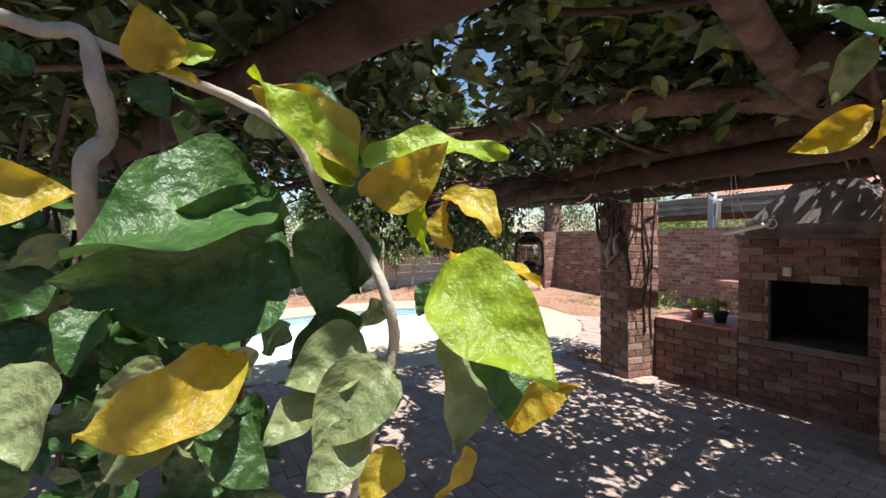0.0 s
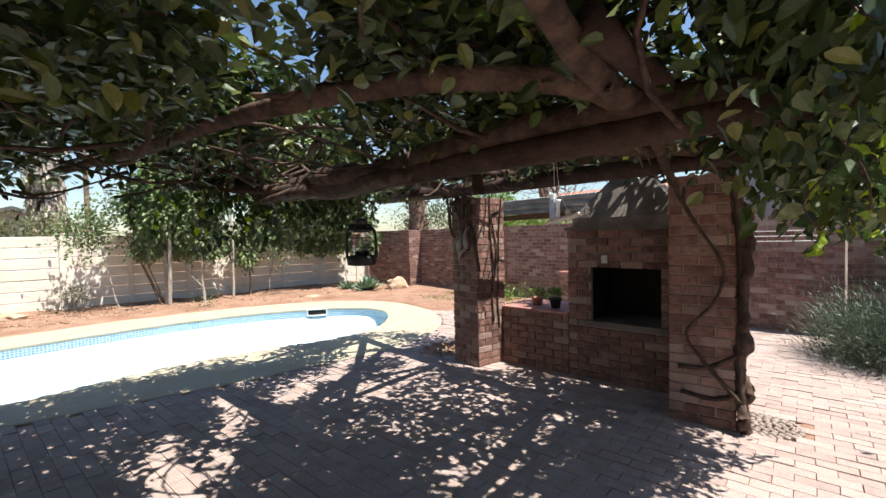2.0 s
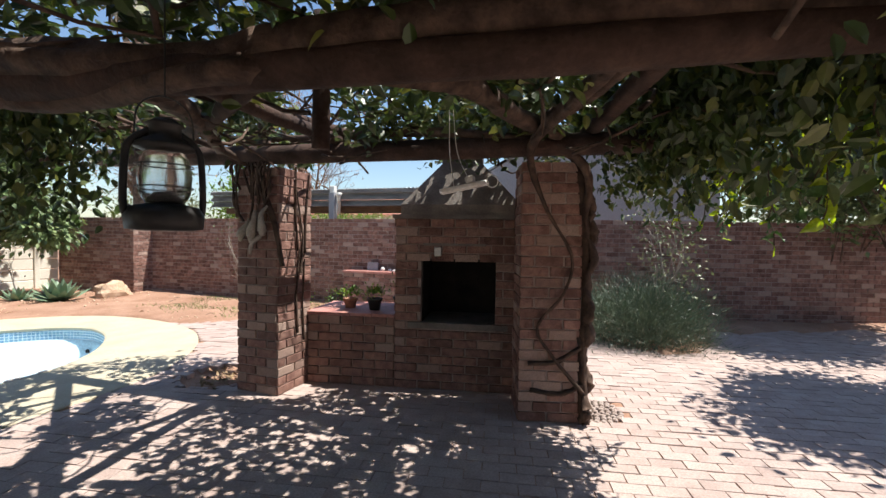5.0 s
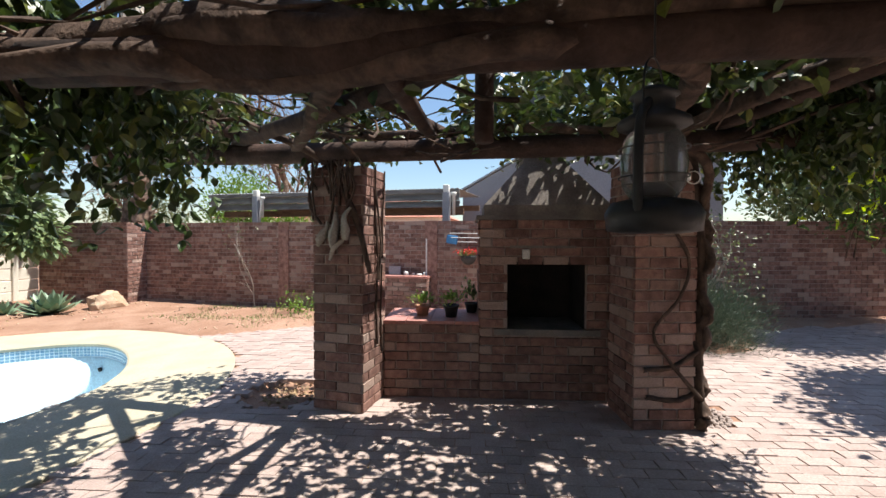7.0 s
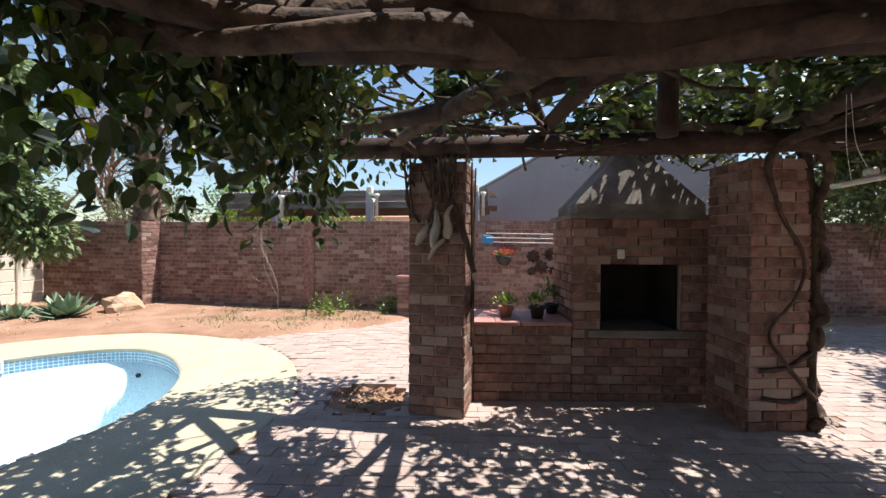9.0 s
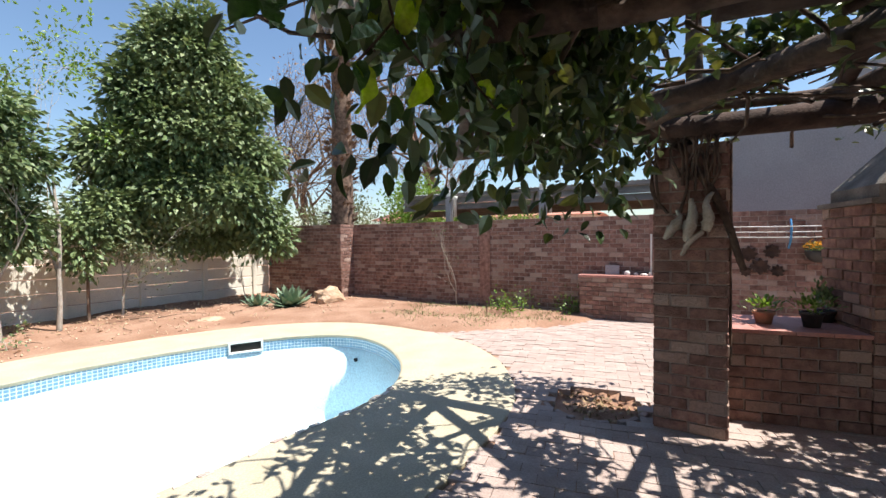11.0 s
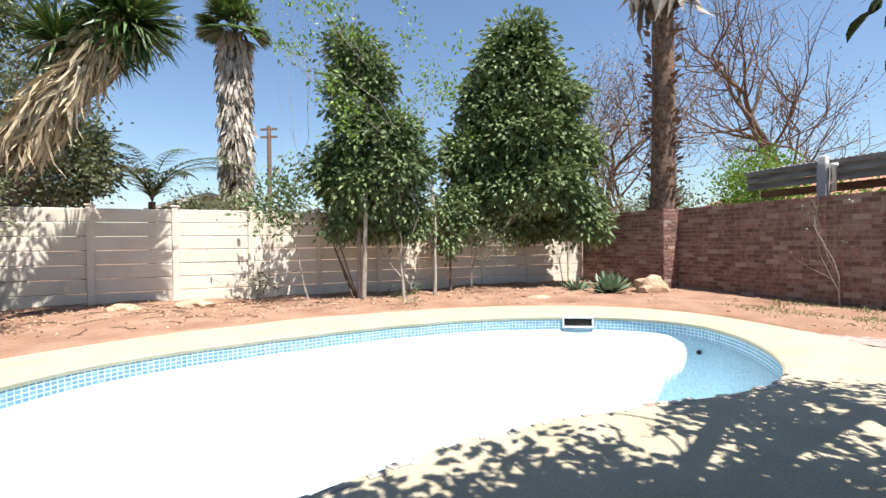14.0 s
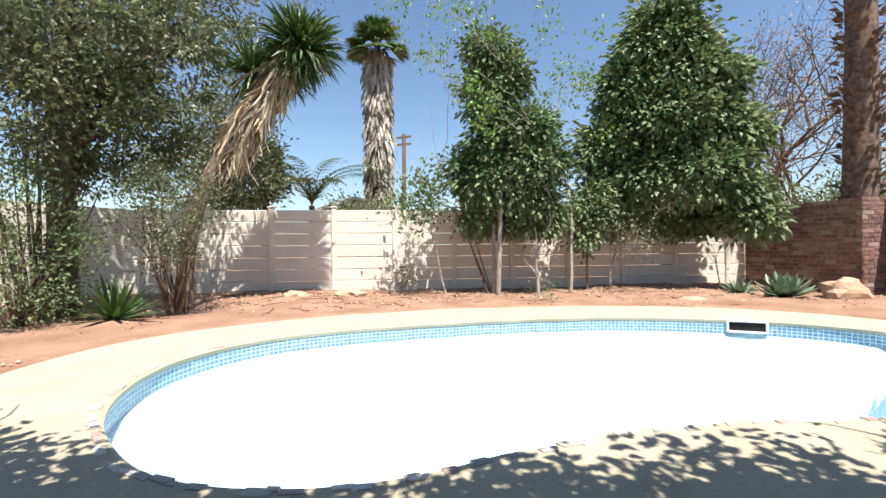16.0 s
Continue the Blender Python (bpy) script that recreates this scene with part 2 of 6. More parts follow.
def tube_arrays(path, sides=8, rough=0.12, seed=1, wobble=0.0):
    rng = np.random.default_rng(seed)
    path = np.array(path, float)
    path[:, 3] = np.maximum(path[:, 3], 0.001)
    d = np.gradient(path[:, :3], axis=0)
    d /= np.linalg.norm(d, axis=1)[:, None] + 1e-9
    up = np.array([0.13, 0.21, 1.0]) if abs(d[0][2]) < 0.8 else np.array([1.0, 0.1, 0.0])
    u = np.cross(d, up)
    u /= np.linalg.norm(u, axis=1)[:, None] + 1e-9
    w = np.cross(u, d)
    a = np.linspace(0, 2 * np.pi, sides, endpoint=False)
    ridge = 1 + rough * np.sin(a * 3 + rng.uniform(0, 6))[None, :] + rough * rng.normal(0, 0.6, (len(path), sides))
    r = path[:, 3][:, None] * ridge
    cen = path[:, :3] + wobble * rng.normal(0, 1, (len(path), 3))
    v = cen[:, None, :] + r[..., None] * (np.cos(a)[None, :, None] * u[:, None, :] + np.sin(a)[None, :, None] * w[:, None, :])
    n = len(path)
    i, j = np.meshgrid(np.arange(n - 1), np.arange(sides), indexing="ij")
    j2 = (j + 1) % sides
    f = np.stack([i * sides + j, i * sides + j2, (i + 1) * sides + j2, (i + 1) * sides + j], -1).reshape(-1, 4)
    return v.reshape(-1, 3), f


def tubes(name, paths, mat, parent=None, label="", sides=8, rough=0.12, seed=1):
    """Several tapered limbs joined into one mesh."""
    V, F, o = [], [], 0
    for k, p in enumerate(paths):
        v, f = tube_arrays(p, sides, rough, seed + k)
        V.append(v)
        F.append(f + o)
        o += len(v)
    return mesh_np(name, np.concatenate(V), np.concatenate(F), mat, parent, label, smooth=True)


# leaf shapes: points and faces, length 1 along y, normal z
LEAF_SMALL = (np.array([(0, 0, 0), (-0.27, 0.42, 0.07), (0, 0.5, 0), (0.27, 0.42, 0.07), (0, 1, -0.14)]), np.array([(0, 2, 1), (0, 3, 2), (1, 2, 4), (2, 3, 4)]))
LEAF_LONG = (np.array([(0, 0, 0), (-0.16, 0.4, 0.04), (0, 0.5, 0), (0.16, 0.4, 0.04), (0, 1, -0.22)]), np.array([(0, 2, 1), (0, 3, 2), (1, 2, 4), (2, 3, 4)]))
LEAF_OVAL = (np.array([(0, 0, 0), (-0.2, 0.16, 0.05), (-0.29, 0.45, 0.08), (-0.19, 0.76, 0.02), (0, 1, -0.12), (0.19, 0.76, 0.02), (0.29, 0.45, 0.08), (0.2, 0.16, 0.05), (0, 0.3, -0.01), (0, 0.68, -0.03)]),
             np.array([(0, 8, 1), (1, 8, 2), (2, 8, 9), (2, 9, 3), (3, 9, 4), (4, 9, 5), (5, 9, 6), (6, 9, 8), (6, 8, 7), (7, 8, 0)]))
BLADE = (np.array([(-0.03, 0, 0), (0.03, 0, 0), (-0.035, 0.4, 0.05), (0.035, 0.4, 0.05), (-0.025, 0.75, 0.02), (0.025, 0.75, 0.02), (0, 1, -0.12)]), np.array([(0, 1, 3), (0, 3, 2), (2, 3, 5), (2, 5, 4), (4, 5, 6)]))
NEEDLE = (np.array([(-0.04, 0, 0), (0.04, 0, 0), (0.03, 0.6, 0.02), (0, 1, 0)]), np.array([(0, 1, 2), (0, 2, 3)]))


def leaves(name, at, along, size, shape, mat, parent=None, label="", up=(0, 0, 1), turn=0.6, seed=3, width=1.0):
    """Places one leaf at each point, pointing along `along`, faces roughly up."""
    rng = np.random.default_rng(seed)
    tv, tf = shape
    at, n = np.asarray(at, float), len(at)
    y = np.asarray(along, float)
    y = y / (np.linalg.norm(y, axis=1)[:, None] + 1e-9)
    z = np.asarray(up, float)[None, :] + rng.normal(0, turn, (n, 3))
    x = np.cross(y, z)
    x /= np.linalg.norm(x, axis=1)[:, None] + 1e-9
    z = np.cross(x, y)
    s = np.broadcast_to(np.asarray(size, float), (n,))[:, None, None]
    v = at[:, None, :] + s * (width * tv[None, :, 0, None] * x[:, None, :] + tv[None, :, 1, None] * y[:, None, :] + tv[None, :, 2, None] * z[:, None, :])
    f = (np.arange(n) * len(tv))[:, None, None] + tf[None]
    return mesh_np(name, v.reshape(-1, 3), f.reshape(-1, tf.shape[1]), mat, parent, label)


def blob_points(n, centre, radii, rng, shell=0.55):
    """Points in the outer part of an ellipsoid."""
    d = rng.normal(0, 1, (n, 3))
    d /= np.linalg.norm(d, axis=1)[:, None]
    r = rng.uniform(shell ** 3, 1, n) ** (1 / 3)
    return np.asarray(centre) + d * r[:, None] * np.asarray(radii), d


def boxes_np(name, centres, sizes, ux, mat, parent=None, label="", nrm=None):
    """Joined small boxes; ux, nrm: per-wall unit vectors for length and depth; z is height."""
    c = np.asarray(centres, float)
    s = np.asarray(sizes, float)
    ux, uy, uz = np.array(ux, float), np.array(nrm, float), np.array((0, 0, 1.0))
    g = np.array([(x, y, z) for x in (-.5, .5) for y in (-.5, .5) for z in (-.5, .5)])
    o = g[None] * s[:, None, :]
    v = c[:, None, :] + o[..., 0:1] * ux + o[..., 1:2] * uy + o[..., 2:3] * uz
    q = np.array([(0, 1, 3, 2), (4, 6, 7, 5), (0, 4, 5, 1), (2, 3, 7, 6), (0, 2, 6, 4), (1, 5, 7, 3)])
    f = (np.arange(len(c)) * 8)[:, None, None] + q[None]
    return mesh_np(name, v.reshape(-1, 3), f.reshape(-1, 4), mat, parent, label)


_brick_meshes = {}


def brick_mesh(size, mat, tag):
    key = (round(size[0], 3), round(size[1], 3), round(size[2], 3), mat.name, tag)
    if key not in _brick_meshes:
        bm = box(size, (0, 0, -size[2] / 2), bevel=min(size) * 0.07)
        rng = np.random.default_rng(hash(tag) % 99 if isinstance(tag, int) else 5)
        for v in bm.verts:
            v.co += Vector(rng.normal(0, 0.0012, 3))
        me = bpy.data.meshes.new("brick")
        bm.to_mesh(me)
        bm.free()
        me.materials.append(mat)
        _brick_meshes[key] = me
    return _brick_meshes[key]


def lay_bricks(parent, origin, ux, nrm, length, z0, z1, separate=0, seed=1, course=0.0835, blen=0.222, hole=None, proud=0.008, depth=0.05, name="brick", header_ends=True, near=0.0):
    """A face of brickwork: origin is its lower corner, ux along it, nrm out of it. separate: how many are objects, those nearest to `near` along it."""
    rng = np.random.default_rng(seed)
    ux, nrm = np.array((*ux, 0.0)), np.array((*nrm, 0.0))
    rows = int(round((z1 - z0) / course))
    ch = (z1 - z0) / max(rows, 1)
    items = []
    for r in range(rows):
        x = -blen / 2 - 0.005 if r % 2 else 0.0
        while x < length - 0.02:
            a, b = max(x, 0.0), min(x + blen, length)
            spans = [(a, b)]
            if hole and hole[2] < z0 + (r + 0.5) * ch < hole[3]:
                spans = [(a, min(b, hole[0])), (max(a, hole[1]), b)]
            for a, b in spans:
                if b - a > 0.03:
                    items.append(((a + b) / 2, r, b - a))
            x += blen + 0.011
    items.sort(key=lambda t: abs(t[0] - near))
    pr = rng.normal(0, 0.0025, len(items))
    org = np.array((*origin, 0.0)) if len(origin) == 2 else np.array(origin, float)
    yaw = math.atan2(ux[1], ux[0])
    C, Z = [], []
    for k, (x, r, w) in enumerate(items):
        c = org + ux * x + nrm * (proud + pr[k] - depth / 2)
        c[2] = z0 + (r + 0.5) * ch
        size = (w - 0.004, depth, ch - 0.011)
        if k < separate:
            ob = new(name, brick_mesh(size, m_brick, k % 3))
            ob.parent = parent
            ob.location, ob.rotation_euler = c, (rng.normal(0, 0.006), 0, yaw + rng.normal(0, 0.008))
        else:
            C.append(c)
            Z.append(size)
    if C:
        tagged(boxes_np("brickwork", C, Z, ux, m_brick_i, parent, "", nrm), kind="stuff")


def prism(name, poly, z0, z1, mat, parent=None, label="", kind=""):
    bm = bmesh.new()
    lo = [bm.verts.new((x, y, z0)) for x, y in poly]
    hi = [bm.verts.new((x, y, z1)) for x, y in poly]
    n = len(poly)
    bm.faces.new(lo[::-1])
    bm.faces.new(hi)
    for i in range(n):
        bm.faces.new((lo[i], lo[(i + 1) % n], hi[(i + 1) % n], hi[i]))
    return tagged(part(name, bm, mat, parent, label), kind=kind)


# ---- plan ----
U, B = np.array((0.48, -0.877)), np.array((0.877, 0.48))      # along the brick wall, and behind it
CEN = np.array((-2.6, 7.9))
INNER = [(-4.4, 5.18), (-4.05, 5.08), (-3.69, 5.1), (-3.2, 5.27), (-2.92, 5.46), (-2.53, 5.89), (-2.03, 6.37), (-1.44, 6.73), (-0.73, 7.05), (-0.06, 7.29), (0.48, 7.64), (0.85, 8.24),
         (1.0, 8.76), (1.06, 9.37), (0.95, 9.95), (0.6, 10.3), (-0.0, 10.5), (-0.6, 10.52), (-1.27, 10.44), (-2.04, 10.24), (-2.8, 9.87), (-3.5, 9.45), (-4.1, 9.0), (-4.65, 8.55), (-5.2, 8.05), (-5.6, 7.5),
         (-5.75, 6.95), (-5.7, 6.4), (-5.5, 6.0), (-5.15, 5.6), (-4.79, 5.34)]
OUTER = [(-3.4, 4.5), (-2.56, 4.71), (-2.05, 4.95), (-1.38, 5.25), (-0.26, 5.8), (0.32, 6.1), (0.83, 6.38), (1.27, 6.74), (1.6, 7.2), (1.9, 7.8), (2.07, 8.64), (1.97, 9.4), (1.64, 10.3), (1.2, 10.95),
         (0.56, 11.36), (-0.25, 11.56), (-1.2, 11.52), (-2.12, 11.3), (-3.0, 10.93), (-3.88, 10.45), (-5.24, 9.45), (-6.16, 8.5), (-6.6, 7.75), (-6.88, 7.1), (-6.9, 6.4), (-6.6, 5.6), (-6.0, 4.95), (-5.2, 4.5), (-4.3, 4.35)]
NT = 320
TH = np.linspace(0, 2 * np.pi, NT, endpoint=False)


def polar(pts):
    p = np.array(pts) - CEN
    a, r = np.arctan2(p[:, 1], p[:, 0]) % (2 * np.pi), np.linalg.norm(p, axis=1)
    o = np.argsort(a)
    a, r = a[o], r[o]
    a, r = np.concatenate([a - 2 * np.pi, a, a + 2 * np.pi]), np.concatenate([r, r, r])
    v = np.interp(TH, a, r)
    for _ in range(6):
        v = (np.roll(v, 1) + 2 * v + np.roll(v, -1)) / 4
    return v


R_IN, R_OUT = polar(INNER), polar(OUTER)
DIRS = np.stack([np.cos(TH), np.sin(TH)], 1)
PAVED = np.array([(1.0, 6.5), (1.75, 8.9), (1.9, 9.6), (2.75, 9.25), (4.2, 8.75), (5.0, 8.9), (7.6, 5.2), (6.75, 4.85), (6.3, 4.1), (6.4, 3.4), (7.2, 3.2), (8.3, 3.5), (12.5, 0.5), (11.0, -3.4), (-6.0, -3.4), (-6.0, 3.0), (-5.2, 4.6), (-3.5, 4.7), (-1.4, 5.4)])


def inside(poly, x, y):
    c = np.zeros(np.shape(x), bool)
    j = len(poly) - 1
    for i in range(len(poly)):
        xi, yi, xj, yj = *poly[i], *poly[j]
        hit = ((yi > y) != (yj > y)) & (x < (xj - xi) * (y - yi) / (yj - yi + 1e-12) + xi)
        c ^= hit
        j = i
    return c


def soil_z(x, y):
    far = np.clip((np.hypot(x - CEN[0], y - CEN[1]) - 4.2) / 2.0, 0, 1)
    return 0.012 + far * (0.035 + 0.03 * np.sin(x * 1.3 + 0.4) * np.cos(y * 1.1) + 0.015 * np.sin(x * 3.7 + y * 2.9)) + 0.006 * np.sin(x * 9 + y * 4) * np.sin(y * 11 - x * 3)


# ---- structure: ground, coping, pool ----
def ring_mesh(name, rings, mat, closed_last=False, smooth=False, kind="structure", parent=None):
    v = np.concatenate(rings)
    n = len(rings)
    i, j = np.meshgrid(np.arange(n - 1), np.arange(NT), indexing="ij")
    j2 = (j + 1) % NT
    f = np.stack([i * NT + j, i * NT + j2, (i + 1) * NT + j2, (i + 1) * NT + j], -1).reshape(-1, 4)
    fl = [f]
    if closed_last:
        v = np.concatenate([v, v[-NT:].mean(0)[None]])
        k = len(v) - 1
        a = (n - 1) * NT + np.arange(NT)
        fl.append(np.stack([a, (n - 1) * NT + (np.arange(NT) + 1) % NT, np.full(NT, k)], 1))
    return tagged(mesh_np(name, v, fl, mat, parent, "", smooth), kind=kind)


def ring(r, z):
    p = CEN + DIRS * np.asarray(r)[..., None] if np.ndim(r) else CEN + DIRS * r
    z = np.broadcast_to(z, (NT,))
    return np.column_stack([p, z])


rings = [ring(R_OUT - 0.06, -0.09), ring(R_OUT + 0.0, -0.03)]
steps = list(np.arange(0.03, 13.0, 0.13)) + [14, 16, 20, 27, 40, 70, 150, 400, 1200, 3500]
for s in steps:
    t = min(1, s / 60)
    r = (R_OUT + s) * (1 - t) + (4.5 + s) * t
    p = CEN + DIRS * r[:, None]
    pav = inside(PAVED, p[:, 0], p[:, 1])
    hole = (np.hypot(p[:, 0] - 1.75, p[:, 1] - 6.25) < 0.42) | (np.hypot(p[:, 0] - 3.85, p[:, 1] - 3.2) < 0.25)
    z = np.where(pav, np.where(hole, -0.06, -0.0085), soil_z(p[:, 0], p[:, 1]) if s < 16 else 0.04)
    rings.append(np.column_stack([p, z]))
ground = ring_mesh("ground", rings, m_soil, smooth=True)
ground["label"] = "dry reddish garden soil with scattered litter"

coping = ring_mesh("pool_coping", [ring(R_IN + 0.0, -0.05), ring(R_IN - 0.012, -0.012), ring(R_IN + 0.012, 0.0), ring(R_OUT * 0.5 + R_IN * 0.5, 0.014), ring(R_OUT - 0.16, 0.014), ring(R_OUT - 0.012, 0.01), ring(R_OUT, 0.0), ring(R_OUT, -0.08)], m_coping)
coping["label"] = "wide cream painted concrete coping round the pool"
shell = [ring(R_IN + 0.012, -0.04)] + [ring(R_IN + 0.012, -0.2), ring(R_IN - 0.006, -0.205)]
for k in range(9):
    a = k / 8 * math.pi / 2
    shell.append(ring((R_IN - 0.02) - 0.25 * (1 - math.cos(a)), -1.15 - 0.25 * math.sin(a)))
shell.append(ring(R_IN * 0.5, -1.42))
basin = ring_mesh("pool_basin", shell, m_plaster, closed_last=True, smooth=True)
basin["label"] = "empty pool basin of pale blue-white plaster"


def arc_points(radii, step):
    p = CEN + DIRS * radii[:, None]
    q = np.vstack([p, p[:1]])
    d = np.concatenate([[0], np.cumsum(np.linalg.norm(np.diff(q, axis=0), axis=1))])
    n = int(d[-1] / step)
    s = np.arange(n) * d[-1] / n
    x, y = np.interp(s, d, q[:, 0]), np.interp(s, d, q[:, 1])
    tx, ty = np.roll(x, -1) - np.roll(x, 1), np.roll(y, -1) - np.roll(y, 1)
    l = np.hypot(tx, ty)
    return x, y, tx / l, ty / l, d[-1] / n


def tile_band():
    x, y, tx, ty, st = arc_points(R_IN + 0.012, 0.05)
    V, F = [], []
    k = 0
    for row in range(4):
        zt = -0.036 - row * 0.041
        for i in range(len(x)):
            t, nn = np.array((tx[i], ty[i], 0)), np.array((-ty[i], tx[i], 0))
            c = np.array((x[i], y[i], zt)) + nn * 0.003
            h, d = t * (st * 0.5 - 0.0045), np.array((0, 0, 0.0315))
            V += [c - h, c + h, c + h - d, c - h - d, c - h - nn * .01, c + h - nn * .01, c + h - d - nn * .01, c - h - d - nn * .01]
            F += [(k, k + 1, k + 2, k + 3), (k, k + 4, k + 5, k + 1), (k + 3, k + 2, k + 6, k + 7)]
            k += 8
    tagged(mesh_np("pool_tile_band", V, np.array(F), m_tile, basin, "small blue mosaic tiles round the waterline"), kind="stuff")
    ring_mesh("tile_grout", [ring(R_IN + 0.010, -0.035), ring(R_IN + 0.010, -0.203)], m_grout, parent=basin)


tile_band()


def rim_tiles():
    x, y, tx, ty, st = arc_points(R_IN + 0.045, 0.2)
    rng = np.random.default_rng(11)
    V, F, k = [], [], 0
    for i in range(len(x)):
        ang = math.atan2(y[i] - CEN[1], x[i] - CEN[0])
        near = -2.9 < ang < -0.1
        if not near:
            continue
        for j in range(rng.integers(1, 3)):
            t, nn = np.array((tx[i], ty[i], 0)), np.array((ty[i], -tx[i], 0))
            c = np.array((x[i], y[i], 0.006 + .003 * j + .0015 * (i % 2))) + t * rng.uniform(-.08, .08) + nn * rng.uniform(-0.02, 0.015)
            w, h = rng.uniform(.03, .07), rng.uniform(.015, .03)
            q = [c + t * w * a * rng.uniform(.8, 1.1) + nn * h * b * rng.uniform(.8, 1.1) for a, b in ((-1, -1), (1, -1), (1, 1), (-1, 1))]
            lo = [p - np.array((0, 0, .012)) for p in q]
            V += q + lo
            F += [(k, k + 1, k + 2, k + 3)] + [(k + a, k + 4 + a, k + 4 + (a + 1) % 4, k + (a + 1) % 4) for a in range(4)]
            k += 8
    tagged(mesh_np("rim_tiles", V, np.array(F), m_chip, coping, "broken stone and tile chips along the pool rim"), kind="stuff")


rim_tiles()

# ---- structure: walls ----
H_WALL = 1.85
F0 = np.array((2.03, 14.07))
W0 = F0 + 0.48 * B
CORNER = F0 - 2.67 * U                 # where brick and precast walls meet
T_W = 0.22


def brick_wall(name, start, length, label, nbricks=0, seed=1, near=0.0, ends=False):
    a, b = start, start + length * U
    w = prism(name, [tuple(a), tuple(b), tuple(b + T_W * B), tuple(a + T_W * B)], -0.1, H_WALL - 0.004, m_mortar, None, label, "structure")
    return w


wall_brick_1 = brick_wall("wall_brick_1", F0 - 2.67 * U, 2.67, "rough red face-brick garden wall")
prism("wall_return", [tuple(F0 - 0.2 * U), tuple(F0), tuple(F0 + 0.46 * B), tuple(F0 + 0.46 * B - 0.2 * U)], -0.1, H_WALL - 0.008, m_mortar, wall_brick_1, "", "structure")
wall_brick_2 = brick_wall("wall_brick_2", W0 - 0.25 * U, 10.6, "long rough red face-brick boundary wall, weathered and stained")
W3 = W0 + 10.3 * U
D3, N3 = np.array((0.72, -0.694)), np.array((0.694, 0.72))
wall_brick_3 = prism("wall_brick_3", [tuple(W3 + .2 * B), tuple(W3 + .2 * B + 8.5 * D3), tuple(W3 + .2 * B + 8.5 * D3 + .22 * N3), tuple(W3 + .2 * B + .22 * N3)], -0.1, H_WALL, m_mortar, None, "dark face-brick boundary wall in shade", "structure")


def wall_bricks():
    lay_bricks(wall_brick_1, tuple(F0 - 2.67 * U), U, -B, 2.67, 0.0, H_WALL, 0, 3)
    lay_bricks(wall_brick_1, tuple(F0), B, U, 0.48, 0.0, H_WALL, 60, 4)
    lay_bricks(wall_brick_2, tuple(W0), U, -B, 10.35, 0.0, H_WALL, 240, 5, near=5.5)
    lay_bricks(wall_brick_3, tuple(W3 + .2 * B), D3, -N3, 8.5, 0.0, H_WALL, 0, 6)


# precast wall: posts and panels
PC_H = 1.84


def precast_wall():
    base = new("wall_precast")
    tagged(base, "cream painted precast concrete panel wall with capped posts", kind="structure")
    base.location = (*CORNER, 0)
    d, nn = np.array((-0.877, -0.48)), np.array((0.48, -0.877))
    yaw = math.atan2(d[1], d[0])
    sp, first = 1.345, 0.5
    n = 18
    for i in range(n + 1):
        s = first + i * sp
        bm = box((0.115, 0.13, PC_H + 0.035), (0, 0, -0.15 + 0.15), bevel=0.012)
        box((0.15, 0.16, 0.03), (0, 0, PC_H + 0.035), bm=bm, bevel=0.008)
        ob = part("post", bm, m_precast, base)
        ob.location, ob.rotation_euler = (*(d * s), 0), (0, 0, yaw)
    for i in range(-1, n):
        s0 = first + i * sp
        L0 = sp if i >= 0 else first
        mid = s0 + sp / 2 if i >= 0 else first / 2
        for k in range(7):
            h = PC_H / 7
            bm = box((L0 - 0.06, 0.045, h - 0.011), bevel=0.012)
            ob = part("panel", bm, m_precast, base)
            ob.location = (*(d * mid - nn * RNG.uniform(0.0, 0.012)), k * h)
            ob.rotation_euler = (RNG.normal(0, 0.008), RNG.normal(0, 0.0015), yaw)


precast_wall()

# ---- piers and fireplace ----


def pier(front_mid, u, n, w, h, label, seed, nparts):
    e = thing("brick_pier", Matrix.Identity(4), label, "brick pier", "brick piers under the pergola")
    u, n = np.array(u), np.array(n)
    a = np.array(front_mid) - u * w / 2
    q = [a, a + u * w, a + u * w + n * w, a + n * w]
    prism("core", [tuple(p + (np.array(front_mid) + n * w / 2 - p) * 0.03) for p in q], -0.05, h - 0.01, m_mortar, e)
    faces = [(a, u, -n), (a + u * w, n, u), (a + u * w + n * w, -u, n), (a + n * w, -n, -u)]
    for k, (o, x, m) in enumerate(faces):
        lay_bricks(e, tuple(o), x, m, w, 0.0, h, nparts, seed + k, proud=0.004 if k % 2 else 0.006)
    return e


PU1, PN1 = (0.45, -0.893), (0.893, 0.45)
PU2, PN2 = (0.68, -0.733), (0.733, 0.68)
FU, FN = np.array((0.632, -0.775)), np.array((0.775, 0.632))
FA = np.array((2.333, 5.475))
FB = FA + FU * 0.89
FW = 1.24
FD = 0.72
CT = 0.72


